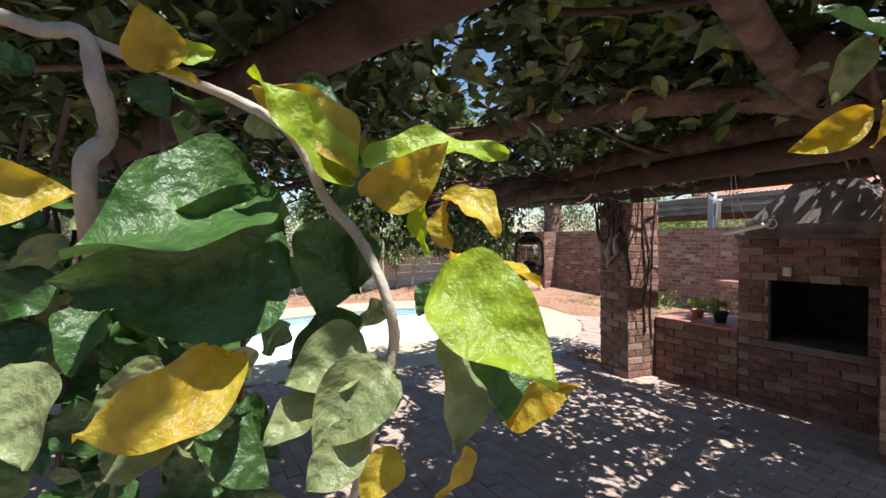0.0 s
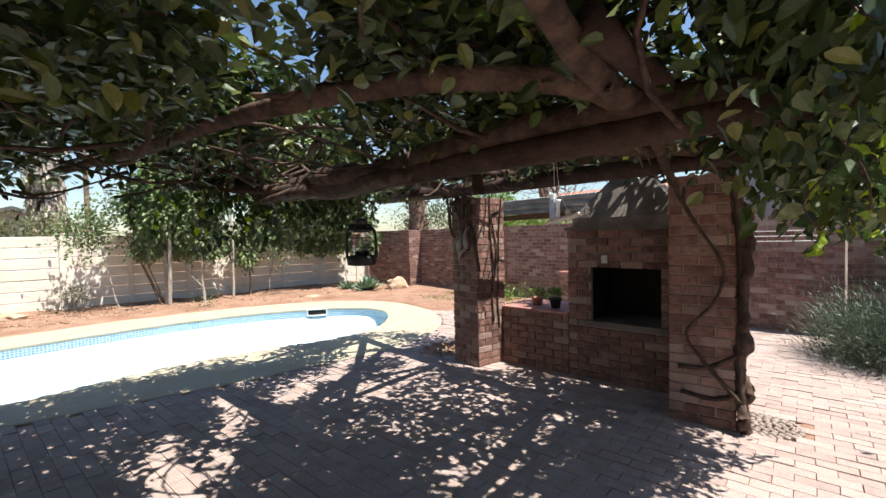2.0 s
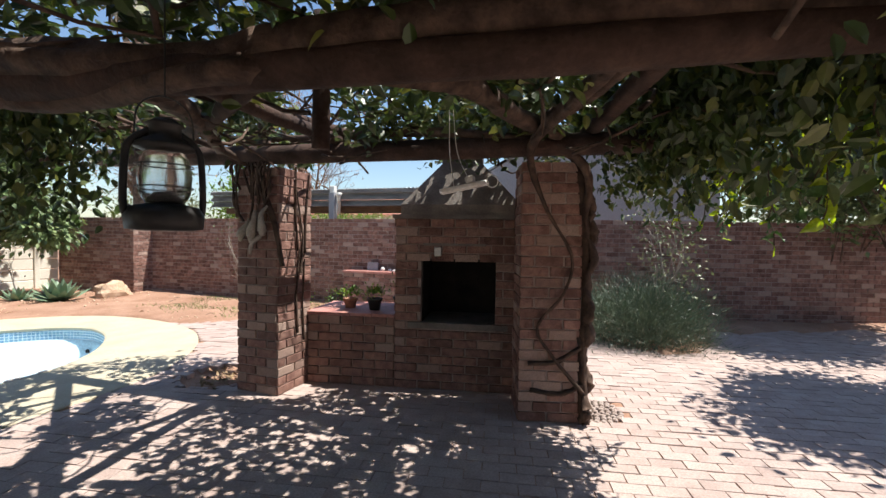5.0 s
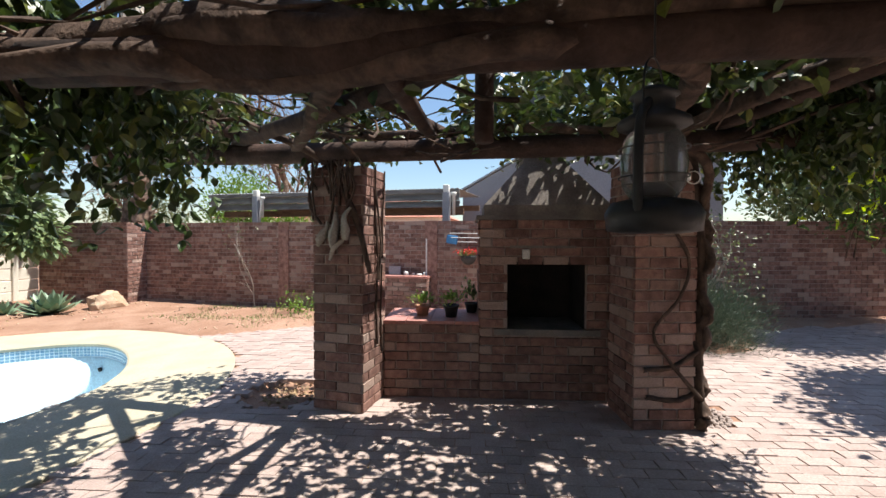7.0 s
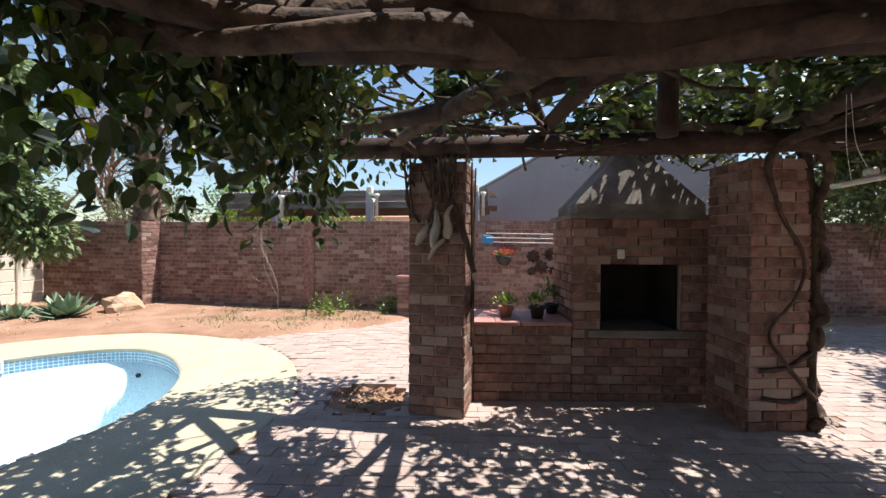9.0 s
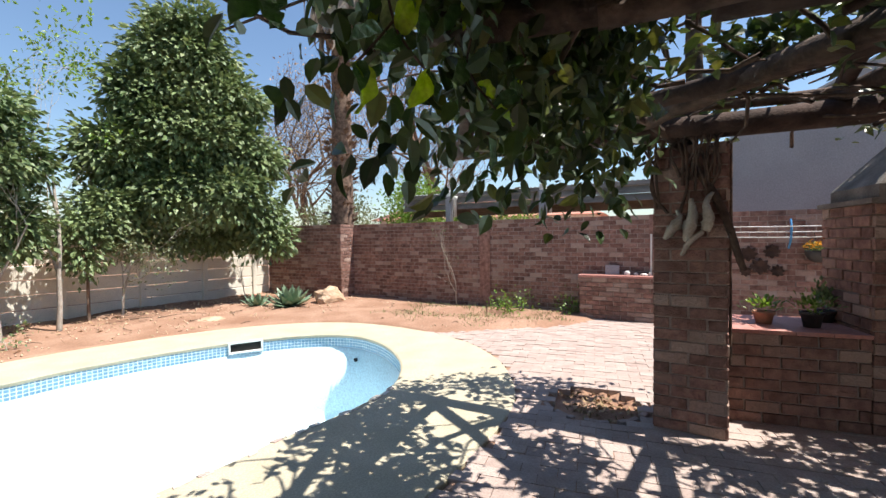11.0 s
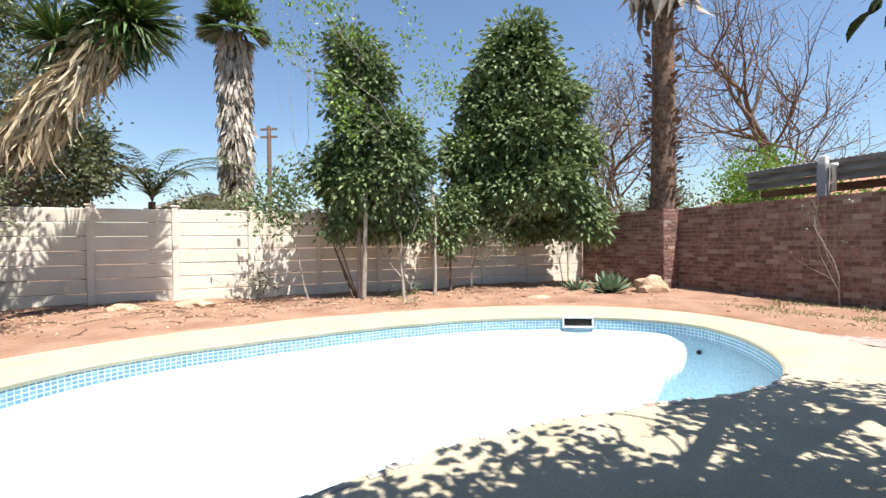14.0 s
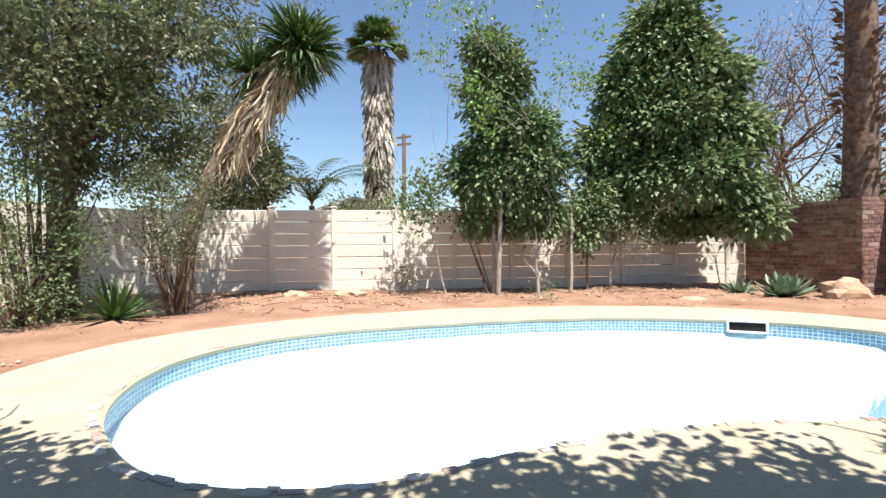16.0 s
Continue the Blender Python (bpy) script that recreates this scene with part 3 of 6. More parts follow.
def fireplace():
    e = thing("fireplace", Matrix.Identity(4), "face-brick outdoor fireplace with a sooty opening and a tapered cement hood", "outdoor fireplace")
    P = lambda s, d: tuple(FB + FU * s + FN * d)
    o0, o1 = 0.255, 0.975
    g = 0.012
    for nm, s0, s1, z0, z1 in (("base", 0, FW, -.03, 0.6), ("jamb", 0, o0, .6, 1.66), ("jamb", o1, FW, .6, 1.66), ("lintel", o0, o1, 1.275, 1.66)):
        prism(nm, [P(s0 + (g if s0 == 0 else 0), g), P(s1 - (g if s1 == FW else 0), g), P(s1 - (g if s1 == FW else 0), FD - g), P(s0 + (g if s0 == 0 else 0), FD - g)], z0, z1, m_mortar, e)
    prism("firebox_back", [P(o0, FD - .1), P(o1, FD - .1), P(o1, FD - .02), P(o0, FD - .02)], .6, 1.3, m_soot_and_shade, e, "black sooty back of the firebox")
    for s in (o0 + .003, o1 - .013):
        prism("firebox_side", [P(s, .06), P(s + .01, .06), P(s + .01, FD - .05), P(s, FD - .05)], .62, 1.29, m_soot_and_shade, e)
    prism("hearth", [P(o0 - .12, -.03), P(o1 + .12, -.03), P(o1 + .12, FD - .1), P(o0 - .12, FD - .1)], .6, .655, m_hood, e, "smooth cement hearth slab")
    prism("mantel", [P(o0 + .02, -.012), P(o1 - .1, -.012), P(o1 - .1, .05), P(o0 + .02, .05)], 1.4, 1.425, m_hood, e)
    prism("cap", [P(-.03, -.03), P(FW + .03, -.03), P(FW + .03, FD + .03), P(-.03, FD + .03)], 1.66, 1.7, m_hood, e)
    bm = bmesh.new()
    lo = [bm.verts.new((*P(s, d), 1.7)) for s, d in ((.04, .03), (FW - .04, .03), (FW - .04, FD - .03), (.04, FD - .03))]
    l2 = [bm.verts.new((*P(s, d), 1.8)) for s, d in ((.04, .03), (FW - .04, .03), (FW - .04, FD - .03), (.04, FD - .03))]
    hi = [bm.verts.new((*P(s, d), 2.22)) for s, d in ((.42, .2), (FW - .42, .2), (FW - .42, FD - .15), (.42, FD - .15))]
    tp = [bm.verts.new((*P(s, d), 3.0)) for s, d in ((.42, .2), (FW - .42, .2), (FW - .42, FD - .15), (.42, FD - .15))]
    for A, C in ((lo, l2), (l2, hi), (hi, tp)):
        for i in range(4):
            bm.faces.new((A[i], A[(i + 1) % 4], C[(i + 1) % 4], C[i]))
    bm.faces.new(tp)
    part("hood", bm, m_hood, e, "grey cement smoke hood and chimney")
    lay_bricks(e, P(0, 0), FU, -FN, FW, 0.0, 1.66, 170, 21, hole=(o0, o1, .6, 1.275))
    lay_bricks(e, P(0, FD), -FN, -FU, FD, 0.0, 1.66, 60, 22)
    lay_bricks(e, P(FW, 0), FN, FU, FD, 0.0, 1.66, 30, 23)
    # the low counter beside it
    c = thing("brick_counter", Matrix.Identity(4), "low face-brick counter topped with red quarry tiles", "brick counter")
    Q = lambda s, d: tuple(FA + FU * s + FN * d)
    prism("core", [Q(g, g), Q(.885, g), Q(.885, FD - g), Q(g, FD - g)], -.03, CT - .03, m_mortar, c)
    for i in range(4):
        for j in range(3):
            s0, s1 = -.02 + i * .2275, -.02 + (i + 1) * .2275 - .006
            d0, d1 = -.02 + j * .247, -.02 + (j + 1) * .247 - .006
            prism("tile", [Q(s0, d0), Q(s1, d0), Q(s1, d1), Q(s0, d1)], CT - .03, CT, m_redtile, c)
    lay_bricks(c, Q(0, 0), FU, -FN, .885, 0.0, CT - .03, 60, 31)
    lay_bricks(c, Q(0, FD), -FN, -FU, FD, 0.0, CT - .03, 30, 32)


p1 = pier((1.84, 5.5), PU1, PN1, 0.47, 2.1, "weathered face-brick pergola pier with vine stubs, set in a planting hole", 41, 120)
p2 = pier((3.34, 3.326), PU2, PN2, 0.48, 2.1, "face-brick pergola pier wrapped in vine stems", 51, 120)
fireplace()


def back_counter():
    c = thing("garden_counter", Matrix.Identity(4), "low brick counter with a red tiled top against the boundary wall", "brick counter")
    a = np.array((4.87, 9.12))
    L, D, H = 1.24, .36, .78
    Q = lambda s, d: tuple(a + U * s + B * d)
    prism("core", [Q(.012, .012), Q(L - .012, .012), Q(L - .012, D), Q(.012, D)], -.03, H - .04, m_mortar, c)
    prism("worktop", [Q(-.02, -.02), Q(L + .02, -.02), Q(L + .02, D), Q(-.02, D)], H - .04, H, m_redtile, c, "red tiled worktop")
    lay_bricks(c, Q(0, 0), U, -B, L, 0, H - .04, 60, 61)
    lay_bricks(c, Q(0, D), -B, -U, D, 0, H - .04, 30, 62)
    lay_bricks(c, Q(L, 0), B, U, D, 0, H - .04, 30, 63)
    return Q, H


GQ, GH = back_counter()

# ---- pergola poles ----
def pole(name, a, b, r0, r1, label, seed, sag=0.02, group="pergola poles"):
    pts = [(*(np.array(a) * (1 - t) + np.array(b) * t + np.array((0, 0, -sag * math.sin(math.pi * t)))), r0 * (1 - t) + r1 * t) for t in np.linspace(0, 1, 14)]
    ob = tubes(name, [pts], m_pole, None, label, 12, 0.05, seed)
    bm = bmesh.new()
    bm.from_mesh(ob.data)
    bmesh.ops.holes_fill(bm, edges=[e for e in bm.edges if e.is_boundary], sides=0)
    bm.to_mesh(ob.data)
    bm.free()
    return tagged(ob, label, "pergola pole", group)


PL = "weathered dark round timber pole of the pergola over brick piers"
pole("pergola_pole", (0.85, 7.15, 2.25), (3.8, 2.2, 2.19), .09, .08, PL, 1)
pole("pergola_pole", (-0.1, 4.38, 2.06), (2.45, 0.92, 2.09), .075, .065, PL, 2)
pole("pergola_pole", (1.35, 6.35, 2.36), (1.1, 3.3, 2.2), .06, .05, PL, 3)
pole("pergola_pole", (1.5, 6.3, 2.4), (-.9, 4.7, 2.22), .055, .045, PL, 4)
pole("pergola_pole", (0.488, 6.417, 2.06), (-0.5, 4.8, 2.33), .05, .05, PL, 5)
pole("pergola_pole", (3.6, 3.2, 2.33), (1.2, 1.3, 2.2), .06, .05, PL, 6)
pole("pergola_pole", (2.4, 4.9, 2.33), (0.7, 3.6, 2.2), .05, .05, PL, 7)
pole("pergola_pole", (-3.9, 3.6, 2.2), (2.3, -0.4, 2.25), .07, .07, PL, 8)
pole("pergola_post", (1.55, 3.73, 1.98), (1.55, 3.73, 2.75), .05, .05, PL, 9, 0)
pole("pergola_pole", (3.9, 5.4, 2.5), (1.0, 4.3, 2.33), .045, .045, PL, 10)

# ---- vine ----
def vine_stems():
    V = [
        [(3.56, 3.11, 0.0, .04), (3.53, 3.14, .5, .042), (3.55, 3.12, 1.1, .036), (3.52, 3.15, 1.7, .036), (3.4, 3.2, 2.2, .05), (2.6, 3.1, 2.25, .06), (1.7, 2.8, 2.16, .055), (1.0, 3.1, 2.12, .05), (.3, 4.0, 2.1, .045), (-.5, 5.0, 2.1, .04)],
        [(3.64, 3.22, 0.0, .03), (3.6, 3.2, .4, .032), (3.66, 3.26, .9, .03), (3.58, 3.2, 1.5, .028), (3.3, 3.1, 2.1, .035), (2.7, 4.0, 2.33, .04), (2.2, 5.0, 2.35, .035), (1.7, 5.9, 2.4, .03)],
        [(3.5, 3.1, 0.25, .018), (3.33, 3.29, .55, .012), (3.25, 3.38, .78, .011), (3.38, 3.23, 1.05, .012), (3.42, 3.19, 1.35, .012), (3.27, 3.35, 1.75, .015), (3.0, 3.3, 2.15, .035), (2.0, 2.2, 2.2, .045), (1.2, 1.7, 2.2, .05), (.3, 2.1, 2.2, .04), (-.8, 3.2, 2.2, .035), (-1.8, 4.1, 2.2, .03)],
        [(1.6, 5.75, 2.25, .045), (1.2, 4.8, 2.25, .06), (.7, 3.9, 2.16, .065), (.2, 4.1, 2.06, .06), (-.4, 4.6, 2.12, .045), (-1.3, 5.0, 2.2, .03)],
        [(2.4, 1.0, 2.16, .04), (1.6, 2.2, 2.1, .055), (.9, 3.05, 2.09, .05), (.2, 3.9, 2.12, .045), (0.2, 4.9, 2.3, .035), (.6, 5.9, 2.33, .025)],
        [(.5, .6, 2.25, .035), (1.3, 1.5, 2.18, .045), (2.2, 2.3, 2.22, .05), (3.0, 3.3, 2.3, .05), (3.4, 4.3, 2.45, .03)],
        [(1.95, 5.2, 1.2, .02), (1.9, 5.35, 1.7, .028), (1.75, 5.6, 2.15, .03), (1.0, 5.6, 2.35, .03), (0.1, 5.1, 2.3, .03)],
    ]
    V += [
        [(-.55, 5.1, 2.14, .05), (.0, 4.32, 2.12, .075), (.35, 3.72, 2.15, .06), (.72, 3.3, 2.08, .085), (1.1, 2.72, 2.15, .06), (1.5, 2.2, 2.18, .07), (2.0, 1.5, 2.14, .055)],
        [(-.35, 4.55, 2.0, .03), (.1, 4.0, 2.04, .05), (.42, 3.75, 1.99, .04), (.8, 3.05, 2.03, .045), (1.15, 2.8, 2.06, .03), (1.7, 2.0, 2.05, .03)],
        [(.0, 4.4, 2.2, .02), (.22, 3.98, 1.98, .022), (.5, 3.5, 2.12, .02), (.7, 3.35, 1.99, .024), (1.0, 2.85, 2.1, .018)],
        [(.15, 4.2, 1.99, .014), (.36, 3.85, 2.14, .014), (.55, 3.6, 1.99, .015), (.95, 3.0, 2.13, .012)],
        [(1.86, 5.55, 2.1, .05), (1.9, 5.5, 2.5, .06), (1.8, 5.45, 3.0, .05), (1.6, 5.3, 3.4, .035)],
    ]
    e = thing("pergola_vine", Matrix.Identity(4), "old climbing vine with thick twisting stems spread over the pergola", "climbing vine")
    for k, p in enumerate(V):
        tubes("stem", [smooth_path(p, 7)], m_vinebark, e, "", 9, 0.12, 70 + k)
    rng = np.random.default_rng(5)
    tw = []
    for k in range(430):
        x, y = canopy_point(rng)
        z = rng.uniform(2.12, 2.75)
        a = rng.uniform(0, 2 * np.pi)
        l = rng.uniform(.35, 1.2)
        pts = []
        for t in np.linspace(0, 1, 5):
            pts.append((x + l * t * math.cos(a + .6 * t), y + l * t * math.sin(a + .6 * t), z + .12 * math.sin(3 * t + k), .012 * (1 - .7 * t) + .002))
        tw.append(pts)
    tubes("brushwood", tw, m_vinebark, e, "thin bare vine twigs", 4, 0.1, 90)["kind"] = "stuff"
    return e


CANOPY = np.array([(4.2, 3.0), (2.9, 2.05), (1.3, 0.85), (-0.3, -0.2), (-3.5, -1.6), (-6.3, -1.0), (-6.3, 3.2), (-4.2, 4.05), (-3.4, 4.15), (-1.9, 4.6), (-1.1, 5.15), (-0.25, 5.45), (0.5, 6.1), (1.6, 6.5), (2.6, 6.0), (3.2, 5.2), (4.3, 4.2)])


def canopy_point(rng):
    while True:
        x, y = rng.uniform(-6.3, 4.4), rng.uniform(-1.7, 6.7)
        if inside(CANOPY, np.array(x), np.array(y)):
            return x, y


def in_gap(x, y):
    """The open slot in the vine beside the first pier, and the holes that show the sky."""
    holes = np.zeros(np.shape(x), bool)
    for ax, ay, bx, by, rad in ((.3, 1.7, -.1, 3.2, .12), (.42, 2.25, .2, 4.0, .12), (-.02, 4.1, .08, 5.6, .19), (.4, 3.5, .9, 4.9, .14), (1.4, 3.9, 2.6, 5.4, .2), (.9, 4.6, 1.6, 6.3, .2)):
        dx, dy = bx - ax, by - ay
        k = np.clip(((x - ax) * dx + (y - ay) * dy) / (dx * dx + dy * dy), 0, 1)
        holes |= np.hypot(x - ax - k * dx, y - ay - k * dy) < rad * (1 + .35 * np.sin(9 * x + 5 * y))
    t = np.clip(((x - 2.2) * .7 + (y - 5.25) * -.5) / .74, 0, 1.1)
    return holes | (np.hypot(x - 2.2 - .7 * t, y - 5.25 + .5 * t) < .36)


def vine_leaves(e):
    rng = np.random.default_rng(8)
    P = []
    clumps = [(*canopy_point(rng), rng.uniform(2.25, 2.5)) for _ in range(330)]
    clumps = [c for c in clumps if (c[0] - 1.755) * .87 + (c[1] - 5.7) * .5 < -1.5 or rng.uniform() < .55]
    for c in clumps:
        n = int(rng.uniform(30, 85))
        P.append(np.array(c) + rng.normal(0, 1, (n, 3)) * (.2, .2, .12))
    P = np.concatenate(P)
    P = P[~in_gap(P[:, 0], P[:, 1])]
    P[:, 2] = np.maximum(P[:, 2], 2.12 + rng.uniform(0, .1, len(P)))
    D = rng.normal(0, 1, P.shape)
    D[:, 2] = D[:, 2] * .4 - .35
    tagged(leaves("leaves", P, D, rng.uniform(.055, .105, len(P)), LEAF_OVAL, m_vine, e, "glossy heart-shaped vine leaves", turn=.5, seed=9), kind="stuff")
    P = []
    for _ in range(1350):
        n = int(rng.uniform(30, 80))
        x, y = canopy_point(rng)
        far = (x - 1.755) * .87 + (y - 5.7) * .5 > -1.7
        if in_gap(x, y) or (far and rng.uniform() < .62):
            continue
        c = (x, y, rng.uniform(2.42, 2.5 if far else 3.0))
        P.append(np.array(c) + rng.normal(0, 1, (n, 3)) * (.19, .19, .09))
    P = np.concatenate(P)
    P = P[~in_gap(P[:, 0], P[:, 1])]
    P[:, 2] = np.maximum(P[:, 2], 2.25)
    D = rng.normal(0, 1, P.shape)
    D[:, 2] = D[:, 2] * .35 - .2
    tagged(leaves("upper_leaves", P, D, rng.uniform(.09, .14, len(P)), LEAF_SMALL, m_vine, e, "dense upper layer of vine leaves", turn=.4, seed=19), kind="stuff")


def curtain(e, path, zlo, zhi, n, spread, seed, size=(.06, .1)):
    """Leaves hanging from the edge of the roof of vine, along a line in the plan."""
    rng = np.random.default_rng(seed)
    p = np.array(path, float)
    d = np.concatenate([[0], np.cumsum(np.linalg.norm(np.diff(p, axis=0), axis=1))])
    nc = max(2, n // 45)
    P = []
    for _ in range(nc):
        s = rng.uniform(0, d[-1])
        x, y = np.interp(s, d, p[:, 0]), np.interp(s, d, p[:, 1])
        depth = rng.uniform(0, 1) ** 1.5
        top, low = zhi, zhi - (zhi - zlo) * depth
        m = rng.integers(25, 65)
        z = rng.uniform(low, top, m)
        P.append(np.column_stack([x + rng.normal(0, spread, m), y + rng.normal(0, spread, m), z]))
    P = np.concatenate(P)
    D = rng.normal(0, .7, P.shape)
    D[:, 2] -= .9
    tagged(leaves("hanging_leaves", P, D, rng.uniform(*size, len(P)), LEAF_OVAL, m_vine, e, "drooping outer vine leaves", turn=.9, seed=seed), kind="stuff")


vine = vine_stems()
vine_leaves(vine)
curtain(vine, [(-5.5, 3.7), (-4.2, 4.05), (-3.4, 4.2), (-2.4, 4.5)], 1.95, 2.5, 1100, .13, 12)
curtain(vine, [(-.9, 4.84), (-.55, 4.98), (0, 5.1), (.6, 5.3)], 1.42, 2.5, 3600, .15, 13)
curtain(vine, [(.2, 5.95), (.6, 6.25), (1.2, 6.5)], 1.95, 2.6, 900, .14, 19)
curtain(vine, [(1.2, 6.6), (2.0, 6.5), (2.8, 5.7)], 2.0, 2.7, 900, .14, 16)
curtain(vine, [(4.4, 3.3), (3.7, 2.6), (2.9, 2.0), (2.0, 1.35)], 1.6, 2.6, 8500, .16, 14, (.05, .085))
curtain(vine, [(1.6, .95), (2.3, 1.35), (2.9, 2.0), (3.5, 2.5)], 1.6, 2.5, 4200, .17, 18, (.05, .085))
curtain(vine, [(2.0, 1.35), (1.5, 1.0)], 1.75, 2.6, 700, .12, 17)
curtain(vine, [(-1.6, 2.6), (-2.2, 3.4), (-2.6, 4.4)], 1.7, 2.5, 1500, .2, 15)

# ---- garden trees and plants ----


def grow(rng, start, aim, length, r, levels, out, spread=.5, kids=3, wav=.12, lift=.15):
    """Recursive limbs: out gathers (paths, tips)."""
    d = np.array(aim, float)
    d /= np.linalg.norm(d)
    n = 6
    p = np.array(start, float)
    pts = [(*p, r)]
    for i in range(n):
        d = d + rng.normal(0, wav, 3) + np.array((0, 0, lift * .1))
        d /= np.linalg.norm(d)
        p = p + d * length / n
        pts.append((*p, r * (1 - .55 * (i + 1) / n)))
    out[0].append(pts)
    if levels == 0:
        out[1].append(p)
        return
    for k in range(kids):
        i = n - (k % 3) * 2 if k else n
        q = np.array(pts[max(i, 1)][:3])
        nd = d + rng.normal(0, spread, 3)
        grow(rng, q, nd, length * rng.uniform(.6, .85), r * .5, levels - 1, out, spread, kids, wav, lift)


def leafy_tree(name, base, blobs, n, size, mat, label, seed, trunk_r=.1, shape=LEAF_SMALL, lean=(0, 0), droop=.9, bark=m_bark, group="", clump=62, shell=.5, stems=1):
    rng = np.random.default_rng(seed)
    e = thing(name, Matrix.Identity(4), label, "tree", group)
    paths = []
    top = max(b[2] for b in blobs)
    for s in range(stems):
        off = rng.normal(0, .12, 2) * (s > 0)
        tr = [(base[0] + off[0], base[1] + off[1], base[2] if len(base) > 2 else 0, trunk_r), (base[0] + off[0] * 2 + lean[0] * .4, base[1] + off[1] * 2 + lean[1] * .4, top * .35, trunk_r * .8),
              (base[0] + off[0] * 3 + lean[0], base[1] + off[1] * 3 + lean[1], top * .8, trunk_r * .4)]
        paths.append(smooth_path(tr, 6))
    tubes("trunk", paths, bark, e, "", 9, .1, seed)
    limbs = []
    for b in blobs:
        c, rad = np.array(b[:3]), np.array(b[3:6])
        for _ in range(5):
            t, _d = blob_points(1, c, rad * .8, rng, .6)
            s = np.array(paths[0][int(len(paths[0]) * rng.uniform(.4, .95))][:3])
            m = (s + t[0]) / 2 + rng.normal(0, .08, 3)
            limbs.append(smooth_path([(*s, trunk_r * .35), (*m, trunk_r * .22), (*t[0], trunk_r * .06)], 4))
    tubes("branchwork", limbs, bark, e, "", 5, .1, seed + 1)["kind"] = "stuff"
    vol = np.array([b[3] * b[4] * b[5] for b in blobs]) ** .7
    cnt = (n / clump * vol / vol.sum()).astype(int) + 1
    P, D = [], []
    for b, k in zip(blobs, cnt):
        c, d = blob_points(k, b[:3], np.array(b[3:6]) * .88, rng, shell)
        sz = rng.uniform(.4, 1.7, k)
        for i in range(k):
            m = int(clump * sz[i])
            o = rng.normal(0, 1, (m, 3)) * size * 1.15
            P.append(c[i] + o * (1.0, 1.0, .7))
            dd = o / (np.linalg.norm(o, axis=1)[:, None] + 1e-6) + d[i] * .5
            dd[:, 2] -= droop
            D.append(dd)
    P, D = np.concatenate(P), np.concatenate(D)
    tagged(leaves("crown", P, D, rng.uniform(.7, 1.25, len(P)) * size, shape, mat, e, "", turn=.6, seed=seed), kind="stuff")
    return e


leafy_tree("garden_tree", (-1.05, 15.6), [(-1.5, 14.5, 2.5, 1.0, .95, .75), (-1.1, 14.4, 3.6, 1.35, 1.0, .8), (-.75, 14.4, 4.5, 1.1, .9, .7), (-1.75, 14.4, 4.35, .8, .8, .7), (-1.2, 14.3, 5.2, .95, .75, .65), (-1.1, 14.2, 5.85, .6, .55, .4), (-2.35, 14.2, 3.2, .6, .6, .6), (-2.45, 14.2, 2.0, .6, .5, .5), (.05, 14.4, 3.3, .6, .6, .6), (.15, 14.5, 2.1, .55, .55, .45), (.45, 14.5, 1.5, .45, .45, .38), (-.5, 14.0, 2.4, .8, .5, .6), (-1.9, 14.8, 1.7, .8, .35, .5), (-.7, 15.0, 1.7, .8, .4, .5)],
           46000, .15, m_tree, "tall dense garden tree with drooping glossy leaves by the wall", 101, .13, droop=.5, clump=46, shell=.72)
leafy_tree("garden_tree", (-4.45, 12.3), [(-4.45, 12.4, 2.3, .8, .6, .6), (-4.35, 12.4, 3.2, .75, .6, .6), (-4.5, 12.4, 4.1, .6, .5, .6), (-4.55, 12.4, 4.95, .45, .4, .5), (-4.15, 12.4, 4.5, .35, .35, .35), (-5.1, 12.3, 2.6, .4, .35, .35), (-3.6, 12.6, 1.7, .5, .4, .5), (-3.65, 12.5, 2.7, .6, .5, .6), (-3.7, 12.5, 3.4, .4, .4, .35), (-4.9, 12.3, 1.6, .3, .25, .3), (-4.5, 12.9, 1.7, .7, .3, .5), (-3.9, 13.2, 1.7, .6, .3, .5)],
           25000, .13, m_tree, "narrow leafy garden tree with slim pale stems", 102, .05, lean=(-.1, .2), bark=m_palebark, stems=2, droop=.5, clump=40, shell=.7)
leafy_tree("garden_shrub", (-2.75, 13.6), [(-2.8, 13.5, 1.5, .35, .3, .75), (-2.5, 13.7, 2.0, .3, .3, .5)], 2400, .11, m_tree, "upright leafy shrub growing against the precast wall", 103, .03, droop=.5, clump=20, shell=.3)


def sapling(name, base, h, lean, n, size, mat, label, seed, r=.035, spread=.5, levels=3):
    rng = np.random.default_rng(seed)
    e = thing(name, Matrix.Identity(4), label, "sapling", "")
    out = ([], [])
    grow(rng, (*base, 0), (lean[0], lean[1], 1), h * (.55 if levels == 3 else .42), r, levels, out, spread=spread, kids=3, wav=.08, lift=.5)
    tubes("branchwork", out[0], m_palebark, e, "", 5, .08, seed)["kind"] = "stuff"
    if n:
        tips = np.array(out[1])
        P = np.repeat(tips, max(1, n // len(tips)), 0)
        P = P + rng.normal(0, .14, P.shape)
        D = rng.normal(0, 1, P.shape)
        D[:, 2] -= .4
        tagged(leaves("leaves", P, D, rng.uniform(.7, 1.3, len(P)) * size, LEAF_SMALL, mat, e, "", turn=.8, seed=seed), kind="stuff")
    return e


